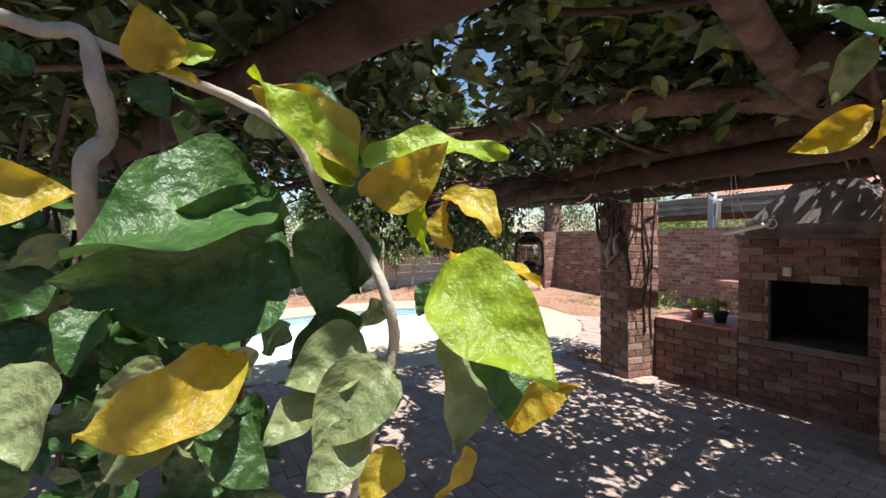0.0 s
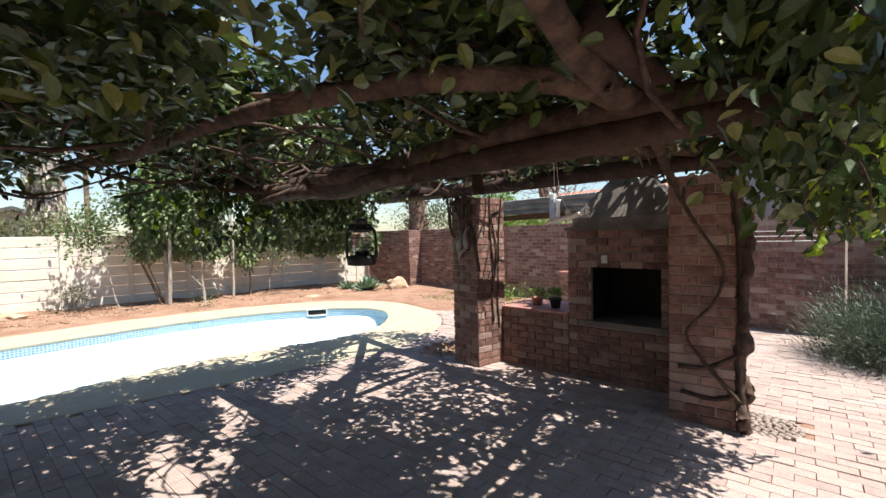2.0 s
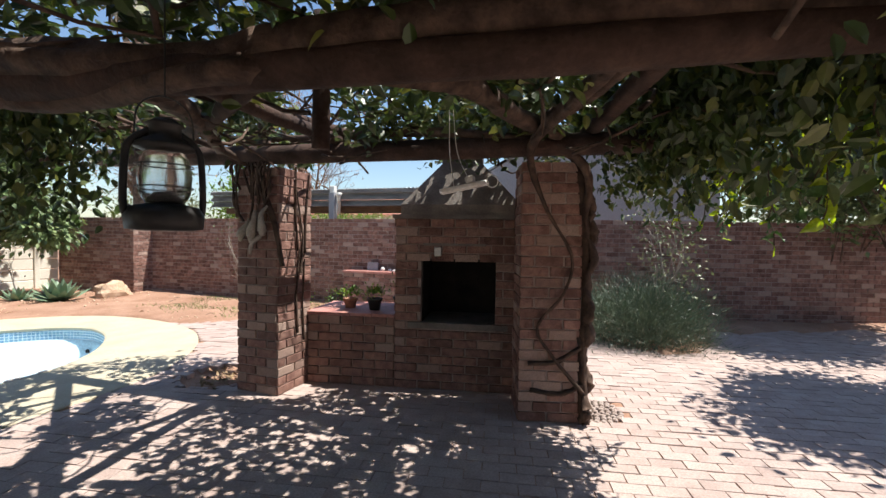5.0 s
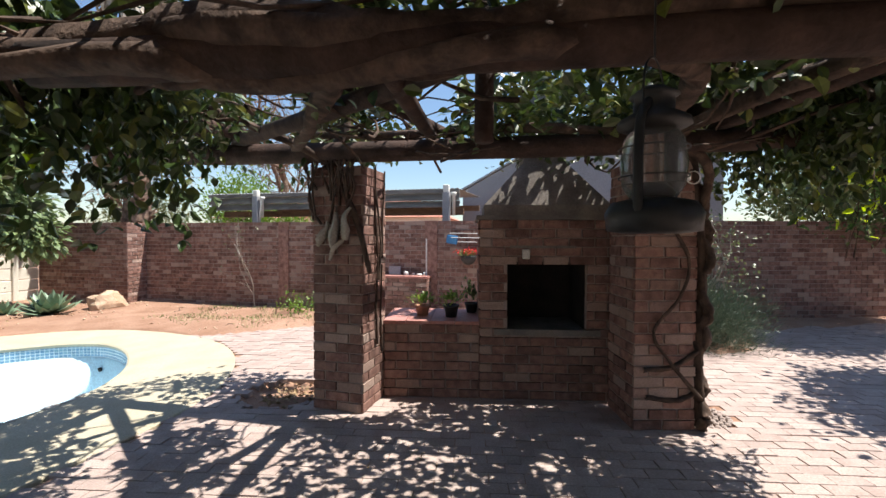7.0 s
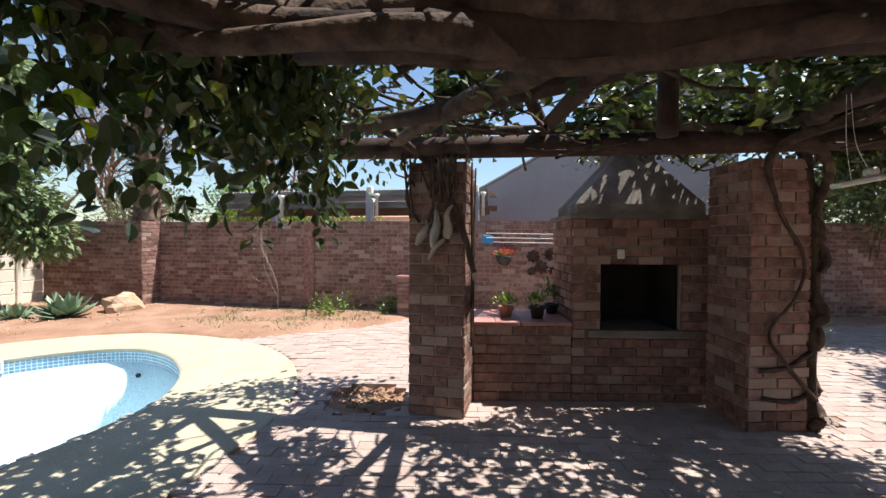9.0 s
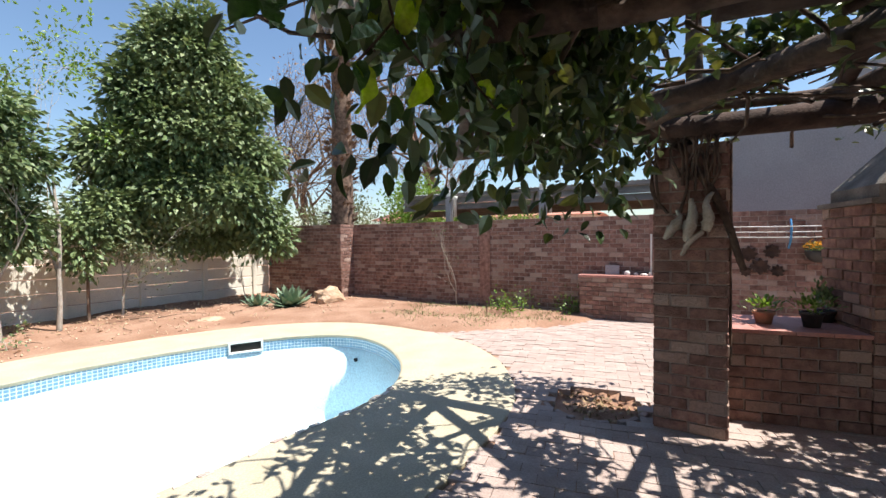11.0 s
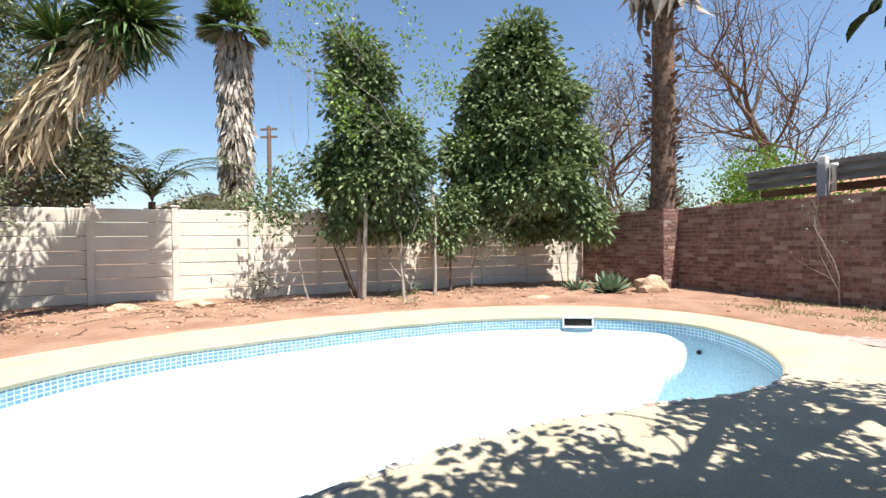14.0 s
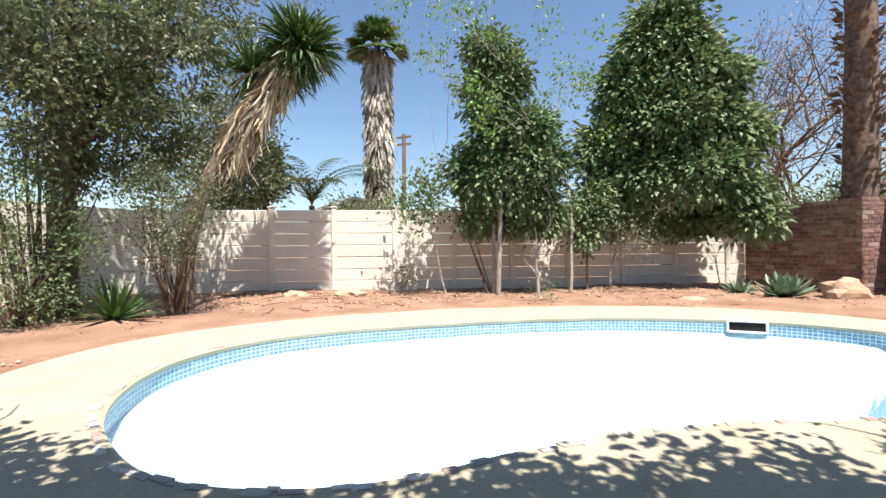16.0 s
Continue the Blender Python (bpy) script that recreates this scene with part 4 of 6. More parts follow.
sapling("sapling", (-3.0, 12.8), 6.6, (.06, .1), 2800, .085, m_lime, "tall thin sapling with sparse fresh green leaves", 111, .042, .42, 4)
sapling("sapling", (-3.55, 12.3), 2.3, (.02, .0), 700, .07, m_olive, "slim pale-stemmed sapling by the wall", 112, .04)
sapling("sapling", (-2.3, 13.9), 1.9, (0, 0), 900, .06, m_olive, "bushy young tree in the soil bed", 113, .03)
sapling("sapling", (-5.4, 12.0), 3.6, (-.25, 0), 0, .07, m_olive, "bare leaning sapling with grey twigs", 114, .02)
sapling("sapling", (3.78, 11.55), 1.5, (-.25, .05), 60, .05, m_olive, "thin bare sapling before the brick wall", 115, .015, .3)
sapling("sapling", (0.0, 15.1), 1.2, (-.1, 0), 60, .05, m_olive, "thin young shrub in the corner bed", 116, .015, .35)
sapling("shrub", (-6.45, 12.0), .45, (0, 0), 260, .06, m_olive, "small dark-leaved shrub against the precast wall", 117, .012, .5)
sapling("shrub", (-3.3, 11.6), .2, (0, 0), 160, .05, m_tree, "low green weed clump in the soil", 118, .008, .5)


def rosette(name, base, n, length, mat, label, category, seed, tilt=(.15, 1.3), width=1.0, droop=0.0, z=0.0, group="", parent=None, partname="blade"):
    """Blades fanning from one point."""
    rng = np.random.default_rng(seed)
    e = parent or thing(name, Matrix.Translation((*base, z)), label, category, group)
    for k in range(n):
        V, F, o = [], [], 0
        a = k * 2.39996 + rng.normal(0, .1)
        el = tilt[0] + (tilt[1] - tilt[0]) * (k / n) ** .8 + rng.normal(0, .05)
        L = length * rng.uniform(.8, 1.1) * (.75 + .25 * k / n)
        h = np.array((math.cos(a), math.sin(a), 0))
        sd = np.array((-math.sin(a), math.cos(a), 0))
        p = h * .02
        d = h * math.sin(el) + np.array((0, 0, math.cos(el)))
        rows = 7
        for i in range(rows):
            t = i / (rows - 1)
            w = width * L * (.05 + .1 * math.sin(min(1, t * 1.7) * math.pi * .62)) * (1 - t ** 3)
            nn = np.cross(sd, d)
            V += [p - sd * w + nn * w * .35, p, p + sd * w + nn * w * .35]
            p = p + d * L / (rows - 1)
            d = d + np.array((0, 0, -droop * t * .5))
            d /= np.linalg.norm(d)
        for i in range(rows - 1):
            q = o + i * 3
            F += [(q, q + 1, q + 4, q + 3), (q + 1, q + 2, q + 5, q + 4)]
        mesh_np(partname, V, np.array(F), mat, e, "", True)
    return e


rosette("agave", (.65, 13.35), 34, .62, m_agave, "grey-green agave with thick pointed blades in the soil bed", "agave", 121, (.1, 1.35), 1.25, z=.04)
rosette("agave", (.05, 13.75), 22, .4, m_agave, "smaller grey-green agave beside a larger one", "agave", 122, (.2, 1.35), 1.1, z=.04)
rosette("spiky_plant", (-8.5, 7.5), 38, .85, m_yucca, "young strap-leaved yucca growing from the soil bed", "yucca", 123, (.05, 1.5), .42, .25, z=.03)


def yucca_tree():
    e = thing("yucca_tree", Matrix.Identity(4), "leaning yucca with green spiky heads and dry hanging leaves", "yucca")
    tr = smooth_path([(-8.6, 8.6, 0, .14), (-8.6, 8.7, 1.2, .12), (-8.35, 9.0, 2.4, .11), (-7.8, 9.5, 3.6, .1), (-7.4, 9.9, 4.6, .09)], 6)
    tubes("trunk", [tr], m_bark, e, "", 10, .1, 131)
    rng = np.random.default_rng(132)
    heads = [((-7.35, 9.95, 4.55), 620, .8), ((-8.15, 9.6, 4.15), 230, .65), ((-7.55, 9.8, 4.1), 230, .6)]
    for k, (c, n, L) in enumerate(heads):
        d = rng.normal(0, 1, (n, 3))
        d[:, 2] = d[:, 2] * .8 + .25
        d /= np.linalg.norm(d, axis=1)[:, None]
        mesh = leaves("head", np.array(c) + d * .06, d, rng.uniform(.75, 1.1, n) * L, BLADE, m_yucca, e, "dark green spiky leaf head", turn=.3, seed=133 + k, width=.9)
        mesh["kind"] = "stuff"
    path = np.array(tr)[15:, :3]
    i = rng.integers(0, len(path), 1150)
    a = path[i] + rng.normal(0, .09, (1150, 3))
    d = np.tile(np.array((-.38, -.22, -.95)), (1150, 1)) + rng.normal(0, .2, (1150, 3))
    leaves("dry_skirt", a, d, rng.uniform(.5, .95, 1150), BLADE, m_thatch, e, "hanging straw-coloured dead leaves", turn=.8, seed=137, width=1.0)["kind"] = "stuff"


yucca_tree()


def palm(base, h, r, label, seed, skirt, fronds=34, flen=1.5, bark=m_palmbark, fan=True, frond_mat=m_yucca, skirt_mat=m_greythatch, boots=True):
    rng = np.random.default_rng(seed)
    e = thing("palm_tree", Matrix.Identity(4), label, "palm tree")
    pts = [(base[0] + .04 * math.sin(t * 3), base[1], h * t, r * (1.1 - .4 * t)) for t in np.linspace(0, 1, 20)]
    tubes("trunk", [pts], bark, e, "", 14, .06, seed)
    c = np.array((base[0], base[1], h))
    if boots:
        n = int(h * 46)
        z = rng.uniform(.2, h, n)
        a = rng.uniform(0, 2 * np.pi, n)
        P = np.column_stack([base[0] + .95 * r * np.cos(a), base[1] + .95 * r * np.sin(a), z])
        D = np.column_stack([np.cos(a), np.sin(a), rng.uniform(.3, 1.2, n)])
        leaves("leaf_bases", P, D, rng.uniform(.14, .3, n), LEAF_SMALL, bark, e, "", up=(0, 0, 1), turn=.3, seed=seed)["kind"] = "stuff"
    V = []
    for k in range(fronds):
        a, el = rng.uniform(0, 2 * np.pi), rng.uniform(-.3, 1.3)
        d = np.array((math.cos(a) * math.cos(el), math.sin(a) * math.cos(el), math.sin(el)))
        m = 26
        st = c + d * flen * .45
        side = np.cross(d, (0, 0, 1))
        side /= np.linalg.norm(side)
        w = np.linspace(-1.25, 1.25, m)
        dd = d[None] * np.cos(w)[:, None] + side[None] * np.sin(w)[:, None]
        dd[:, 2] -= .25
        V.append((np.tile(st, (m, 1)), dd))
        V.append((c[None] + d[None] * .02, d[None]))
    P, D = np.concatenate([v[0] for v in V]), np.concatenate([v[1] for v in V])
    leaves("fronds", P, D, flen * .62, BLADE, frond_mat, e, "", turn=.25, seed=seed + 1, width=1.3)["kind"] = "stuff"
    n = skirt[1]
    z = rng.uniform(h - skirt[0], h, n)
    a = rng.uniform(0, 2 * np.pi, n)
    P = np.column_stack([base[0] + r * 1.1 * np.cos(a), base[1] + r * 1.1 * np.sin(a), z])
    D = np.column_stack([np.cos(a) * .28, np.sin(a) * .28, np.full(n, -1.0)]) + rng.normal(0, .1, (n, 3))
    leaves("dry_skirt", P, D, rng.uniform(.5, 1.0, n) * skirt[2], BLADE, skirt_mat, e, "hanging dead fronds", turn=.6, seed=seed + 2, width=2.2)["kind"] = "stuff"
    return e


palm((2.42, 15.15), 8.9, .3, "tall fan palm with a dark bristly trunk behind the brick wall", 141, (1.0, 130, 1.9))
palm((-10.3, 17.4), 8.2, .32, "tall fan palm with a trunk wrapped in pale dead fronds", 151, (7.0, 1900, .8), flen=1.2, boots=False)


def bare_tree(base, h, label, seed, leafmat=None, n=0, spread=.45, r=.22, aim=(0, 0, 1), kids=3, levels=5):
    rng = np.random.default_rng(seed)
    e = thing("bare_tree", Matrix.Identity(4), label, "tree")
    out = ([], [])
    grow(rng, (*base, 0), aim, h * .33, r, levels, out, spread=spread, kids=kids, wav=.1, lift=.6)
    tubes("branchwork", out[0], m_bark, e, "", 5, .08, seed)["kind"] = "stuff"
    if n:
        tips = np.array(out[1])
        P = np.repeat(tips, max(1, n // len(tips)), 0)
        P = P + rng.normal(0, .22, P.shape)
        leaves("crown", P, rng.normal(0, 1, P.shape), rng.uniform(.6, 1.3, len(P)) * .12, LEAF_SMALL, leafmat, e, "", turn=1, seed=seed)["kind"] = "stuff"
    return e


bare_tree((12.6, 28), 16.5, "large spreading tree, almost bare, behind the boundary wall", 161, m_dry, 3500, .62, .4, kids=4)
bare_tree((4.1, 25.6), 11, "brownish sparse tree behind the wall", 162, m_dry, 3500, .6, .25, kids=4)
bare_tree((-11.2, 11.2), 9.5, "big twiggy tree with thin foliage behind the precast wall", 166, m_olive, 7000, .5, .2)


def bush(name, base, radii, n, size, mat, label, seed, shape=LEAF_SMALL, up_bias=.5, category="bush", z=None, shell=.3, turn=.8, root=None):
    rng = np.random.default_rng(seed)
    e = thing(name, Matrix.Identity(4), label, category)
    c = (base[0], base[1], (z if z is not None else radii[2] * .75))
    P = []
    k = max(6, n // 60)
    cc, dd = blob_points(k, c, radii, rng, shell)
    cc[:, 2] = np.maximum(cc[:, 2], .06)
    rt = root or base
    stems = [smooth_path([(rt[0] + rng.normal(0, .05), rt[1] + rng.normal(0, .05), 0, .035 if (z or 0) > 2.5 else .02), (*((np.array((*rt, 1.5 if root else 0)) + q) / 2 + rng.normal(0, .05, 3)), .012), (*q, .004)], 3) for q in cc[:12 if (z or 0) > 2.5 else 3 if root else 22]]
    tubes("branchwork", stems, m_bark, e, "", 4, .1, seed)["kind"] = "stuff"
    m = n // k
    sc = max(size * 2.2, min(radii) * .16)
    P = np.repeat(cc, m, 0) + rng.normal(0, 1, (k * m, 3)) * sc
    D = np.repeat(dd, m, 0) + rng.normal(0, .6, (k * m, 3))
    D[:, 2] += up_bias
    P[:, 2] = np.maximum(P[:, 2], .02)
    leaves("foliage", P, D, rng.uniform(.7, 1.3, len(P)) * size, shape, mat, e, "", turn=turn, seed=seed)["kind"] = "stuff"
    return e


bush("rosemary_bush", (6.95, 4.05), (1.0, .88, .38), 34000, .085, m_rose, "wide grey-green rosemary bush at the paving's edge", 171, NEEDLE, .9)
bush("hedge_tree", (5.9, 17.4), (1.0, .8, 1.1), 4500, .12, m_lime, "round bright green shrub behind the brick wall", 172, z=2.4)
bush("hedge", (3.6, 18.6), (1.6, .8, .9), 3000, .11, m_olive, "loose green hedge behind the brick wall", 173, z=2.0)
bush("low_hedge", (9.0, 17.5), (3.2, 1.0, .8), 5000, .12, m_lime, "green hedge under the carport roof", 174, z=1.9)
bush("back_shrub", (-9.6, 15.4), (1.2, .8, .4), 2600, .1, m_olive, "yellowish leafy shrub behind the precast wall", 175, z=2.1)
bush("back_shrub", (-12.0, 12.0), (2.0, 1.4, 1.7), 5000, .1, m_olive, "yellow-green leafy tree beyond the wall", 176, z=3.2)
bush("side_tree", (-9.4, 7.0), (1.3, 1.5, 1.6), 9000, .08, m_olive, "dense twiggy tree with small leaves beside the garden wall", 177, z=3.4, shell=.2)
bush("side_bush", (-8.9, 6.6), (.8, .9, 1.0), 4500, .06, m_tree, "dark leafy bush in the shade of the trees", 178, z=1.0)
bush("side_shrub", (-8.15, 8.1), (.7, .7, .85), 3800, .055, m_olive, "feathery shrub with thin stems in the bed", 179, z=1.5, shell=.1)
bush("hanging_shrub", (-5.8, 11.6), (.42, .35, .42), 1000, .1, m_tree, "leafy branch overhanging the precast wall", 180, z=2.0, shell=.1, root=(-4.6, 12.4))
bush("wall_shrub", (11.4, 2.3), (1.2, 1.3, .65), 8000, .11, m_tree, "dense leafy shrub above the dark boundary wall", 189, z=2.4)


def rock(base, radii, label, seed):
    rng = np.random.default_rng(seed)
    bm = bmesh.new()
    bmesh.ops.create_icosphere(bm, subdivisions=3, radius=1)
    for v in bm.verts:
        n = noise.noise(v.co * 1.3 + Vector((seed, 0, 0))) * .35 + noise.noise(v.co * 3 + Vector((seed, 5, 0))) * .14
        c = v.co * (1 + n)
        v.co = Vector((round(c.x * 3.2) / 3.2 * .35 + c.x * .65, c.y, c.z))
        v.co = Vector((v.co.x * radii[0] + base[0], v.co.y * radii[1] + base[1], v.co.z * radii[2] + radii[2] * .55))
    return tagged(part("rock", bm, m_rock, None, label), label, "rock")


rock((1.56, 13.5), (.33, .26, .25), "large pale orange sandstone boulder by the wall corner", 3)
rock((-7.1, 11.0), (.32, .2, .1), "flat pale stone lying in the soil", 4)
rock((-8.0, 10.5), (.26, .18, .09), "flat pale stone lying in the soil", 6)
rock((-.9, 12.6), (.22, .2, .04), "flat stepping stone in the soil", 8)

# ---- neighbours ----


def gable():
    e = thing("neighbour_house", Matrix.Identity(4), "plain grey plastered gable wall of the neighbouring house", "house")
    a, b = np.array((9.8, 10.75)), np.array((13.2, 4.55))
    d = (b - a) / np.linalg.norm(b - a)
    n = np.array((-d[1], d[0]))
    n = n if n[0] > 0 else -n
    L = np.linalg.norm(b - a)
    bm = bmesh.new()
    prof = [(0, -.1), (L, -.1), (L, 2.95 + .55 * L), (0, 2.95)]
    lo = [bm.verts.new((*(a + d * s), z)) for s, z in prof]
    hi = [bm.verts.new((*(a + d * s + n * .25), z)) for s, z in prof]
    bm.faces.new(lo)
    bm.faces.new(hi[::-1])
    for i in range(4):
        bm.faces.new((lo[i], lo[(i + 1) % 4], hi[(i + 1) % 4], hi[i]))
    part("gable_wall", bm, m_render, e)
    bm = bmesh.new()
    q = [(*(a + d * -.1 - n * .05), 2.94), (*(a + d * (L + .1) - n * .05), 2.94 + .55 * (L + .1)), (*(a + d * (L + .1) + n * 5), 2.94 + .55 * (L + .1)), (*(a + d * -.1 + n * 5), 2.94)]
    lo = [bm.verts.new(p) for p in q]
    hi = [bm.verts.new((p[0], p[1], p[2] + .06)) for p in q]
    bm.faces.new(lo[::-1]), bm.faces.new(hi)
    for i in range(4):
        bm.faces.new((lo[i], lo[(i + 1) % 4], hi[(i + 1) % 4], hi[i]))
    part("roof", bm, m_steel, e, "grey sheet roof")


gable()


def carport():
    e = thing("carport", Matrix.Identity(4), "grey corrugated carport roof on posts behind the brick wall", "carport")
    o = W0 + 1.0 * B + .85 * U
    L, D = 6.45, 3.2
    n = int(L / .05)
    V, F = [], []
    for i in range(n + 1):
        s = i * L / n
        z = 2.6 + .012 * math.cos(i * math.pi)
        V += [(*(o + U * s), z), (*(o + U * s + B * D), z + .12)]
    for i in range(n):
        F.append((2 * i, 2 * i + 2, 2 * i + 3, 2 * i + 1))
    mesh_np("roof_sheet", V, np.array(F), m_steel, e)
    for k, (za, zb, d0, d1) in enumerate(((2.5, 2.585, -.03, .04), (2.42, 2.5, .05, .09), (2.34, 2.42, -.01, .04), (2.26, 2.34, .06, .1), (2.19, 2.26, .0, .04))):
        prism("gutter" if k == 0 else "fascia_rib", [tuple(o + B * d0), tuple(o + U * L + B * d0), tuple(o + U * L + B * d1), tuple(o + B * d1)], za + .003, zb, m_fascia, e)
    prism("beam", [tuple(o + B * .5), tuple(o + U * L + B * .5), tuple(o + U * L + B * .58), tuple(o + B * .58)], 2.05, 2.2, m_wood, e)
    prism("beam", [tuple(o + B * 2.8), tuple(o + U * L + B * 2.8), tuple(o + U * L + B * 2.9), tuple(o + B * 2.9)], 2.3, 2.45, m_wood, e)
    yaw = math.atan2(U[1], U[0])
    for s in (1.48, 3.82, 6.2):
        c = o + U * s - B * .14
        ob = part("post", box((.15, .15, 2.5), bevel=.01), m_render, e)
        ob.location, ob.rotation_euler = (*c, 0), (0, 0, yaw)
        ob = part("post_cap", box((.13, .13, .16), bevel=.015), m_whitepl, e, "white plastic post cap")
        ob.location, ob.rotation_euler = (*c, 2.5), (0, 0, yaw)
        ob = part("downpipe", lathe([(.035, 2.0), (.035, 2.42), (.06, 2.44), (.06, 2.5)], 10), m_whitepl, e, "pale downpipe head", True)
        ob.location = (*(c + U * .16), 0)


carport()


def far_house():
    e = thing("far_house", Matrix.Identity(4), "distant white house with a red tiled roof", "house")
    m = Matrix.Translation((17, 27, 0)) @ Matrix.Rotation(-1.0, 4, "Z")
    part("wall", box((14, 7, 2.9), m=m), m_whitewall, e)
    bm = bmesh.new()
    pts = [(-7.5, -4, 2.8), (7.5, -4, 2.8), (7.5, 4, 2.8), (-7.5, 4, 2.8), (-4, 0, 4.6), (4, 0, 4.6)]
    v = [bm.verts.new(m @ Vector(p)) for p in pts]
    for f in ((0, 1, 5, 4), (1, 2, 5), (2, 3, 4, 5), (3, 0, 4), (0, 3, 2, 1)):
        bm.faces.new([v[i] for i in f])
    part("roof", bm, m_roofred, e)


far_house()


def low_house():
    e = thing("low_house", Matrix.Identity(4), "distant low house with a white gable board behind the precast wall", "house")
    m = Matrix.Translation((-13.0, 20.2, 0)) @ Matrix.Rotation(.5, 4, "Z")
    part("wall", box((3.2, 4.0, 2.3), m=m), m_whitewall, e)
    for nm, mat, y0, y1, dz in (("roof", m_steel, -2.2, 2.2, 0.0), ("gable_board", m_whitepl, -2.27, -2.21, -.02)):
        bm = bmesh.new()
        ring_a = [bm.verts.new(m @ Vector((x, y0, z + dz))) for x, z in ((-2.0, 2.3), (0, 2.95), (2.0, 2.3), (2.0, 2.42), (0, 3.07), (-2.0, 2.42))]
        ring_b = [bm.verts.new(m @ Vector((x, y1, z + dz))) for x, z in ((-2.0, 2.3), (0, 2.95), (2.0, 2.3), (2.0, 2.42), (0, 3.07), (-2.0, 2.42))]
        for a, b, c, d in ((0, 1, 4, 5), (1, 2, 3, 4)):
            bm.faces.new([ring_a[i] for i in (a, b, c, d)])
            bm.faces.new([ring_b[i] for i in (d, c, b, a)])
        for i in range(6):
            bm.faces.new((ring_a[i], ring_b[i], ring_b[(i + 1) % 6], ring_a[(i + 1) % 6]))
        part(nm, bm, mat, e)
    bm = bmesh.new()
    v = [bm.verts.new(m @ Vector((x, y, z))) for y in (-1.99, -2.0) for x, z in ((-1.6, 2.3), (1.6, 2.3), (0, 2.9))]
    bm.faces.new(v[:3]), bm.faces.new(v[3:])
    part("gable_end", bm, m_whitewall, e)


low_house()


def utility_pole():
    e = thing("utility_pole", Matrix.Identity(4), "distant wooden utility pole with crossarms", "utility pole")
    c = (-13.3, 25.0)
    tubes("pole", [[(*c, 0, .14), (*c, 7.3, .11)]], m_wood, e, "", 8, .02, 5)
    for z in (6.7, 7.1):
        ob = part("crossarm", box((.9, .08, .1)), m_wood, e)
        ob.location = (*c, z)


utility_pole()

# unseen wall added behind the walk; its dark brown keeps bounced light low
prism("wall_unseen", [(-6.5, -3.6), (11.5, -3.6), (11.5, -3.4), (-6.5, -3.4)], 0, 2.9, m_hood, None, "unseen plain brown wall added behind the walk", "structure")
prism("wall_side", [(-12.0, -3.6), (-11.8, -3.6), (-11.8, 9.9), (-12.0, 9.9)], 0, 1.85, m_precast, None, "pale boundary wall behind trees", "structure")

# ---- small things ----


def lantern(at, h):
    e = thing("lantern", Matrix.Translation(at), "black hurricane lantern hanging from the pergola", "lantern")
    part("tank", lathe([(.05, 0), (.078, .004), (.082, .035), (.07, .055), (.04, .062)], 18), m_black, e, "round fuel tank", True)
    part("burner", lathe([(.03, .06), (.034, .075), (.02, .09)], 14), m_black, e, "", True)
    part("globe", lathe([(.038, .062), (.052, .085), (.056, .125), (.05, .165), (.036, .188)], 18), m_glass, e, "clear glass globe", True)
    part("cap", lathe([(.04, .18), (.062, .19), (.06, .2), (.034, .215), (.034, .24), (.042, .243), (.02, .258)], 16), m_black, e, "", True)
    for s in (-1, 1):
        tubes("side_tube", [smooth_path([(s * .07, 0, .03, .008), (s * .079, 0, .06, .008), (s * .075, 0, .17, .008), (s * .06, 0, .205, .008), (s * .03, 0, .228, .008)], 5)], m_black, e, "", 8, 0, 1)
    for z in (.1, .15):
        tubes("guard_wire", [[(.058 * math.cos(a), .058 * math.sin(a), z, .0016) for a in np.linspace(0, 2 * math.pi, 20)]], m_black, e, "", 5, 0, 1)
    tubes("bail", [smooth_path([(-.06, 0, .2, .002), (-.05, 0, .28, .002), (0, 0, .31, .002), (.05, 0, .28, .002), (.06, 0, .2, .002)], 5)], m_black, e, "", 5, 0, 1)
    tubes("hook", [[(0, 0, .31, .002), (0, 0, h, .002)]], m_black, e, "", 5, 0, 1)


lantern((.58, 2.62, 1.485), .56)


def strip_lamp():
    m = Matrix.Translation((1.97, 2.99, 1.73)) @ Matrix.Rotation(math.atan2(-.2, .14) + 0, 4, "Z") @ Matrix.Rotation(-.2, 4, "Y")
    e = thing("light_fitting", m, "white plastic strip light fitting hanging on wires under a pergola pole", "light fitting")
    part("body", box((.25, .07, .025), bevel=.006), m_whitepl, e)
    part("lamp_head", box((.05, .05, .04), (.04, 0, .025), bevel=.01), m_whitepl, e)
    tubes("cable_loop", [[(.15 + .03 * math.cos(a), 0, .012 + .03 * math.sin(a), .003) for a in np.linspace(0, 2 * math.pi, 16)]], m_whitepl, e, "", 6, 0, 2)
    tubes("wire", [smooth_path([(.03, 0, .06, .002), (.0, 0, .2, .002), (.02, 0, .42, .002)], 4), smooth_path([(-.05, 0, .02, .002), (-.04, 0, .2, .002), (.0, 0, .42, .002)], 4)], m_whitepl, e, "", 4, 0, 1)


strip_lamp()


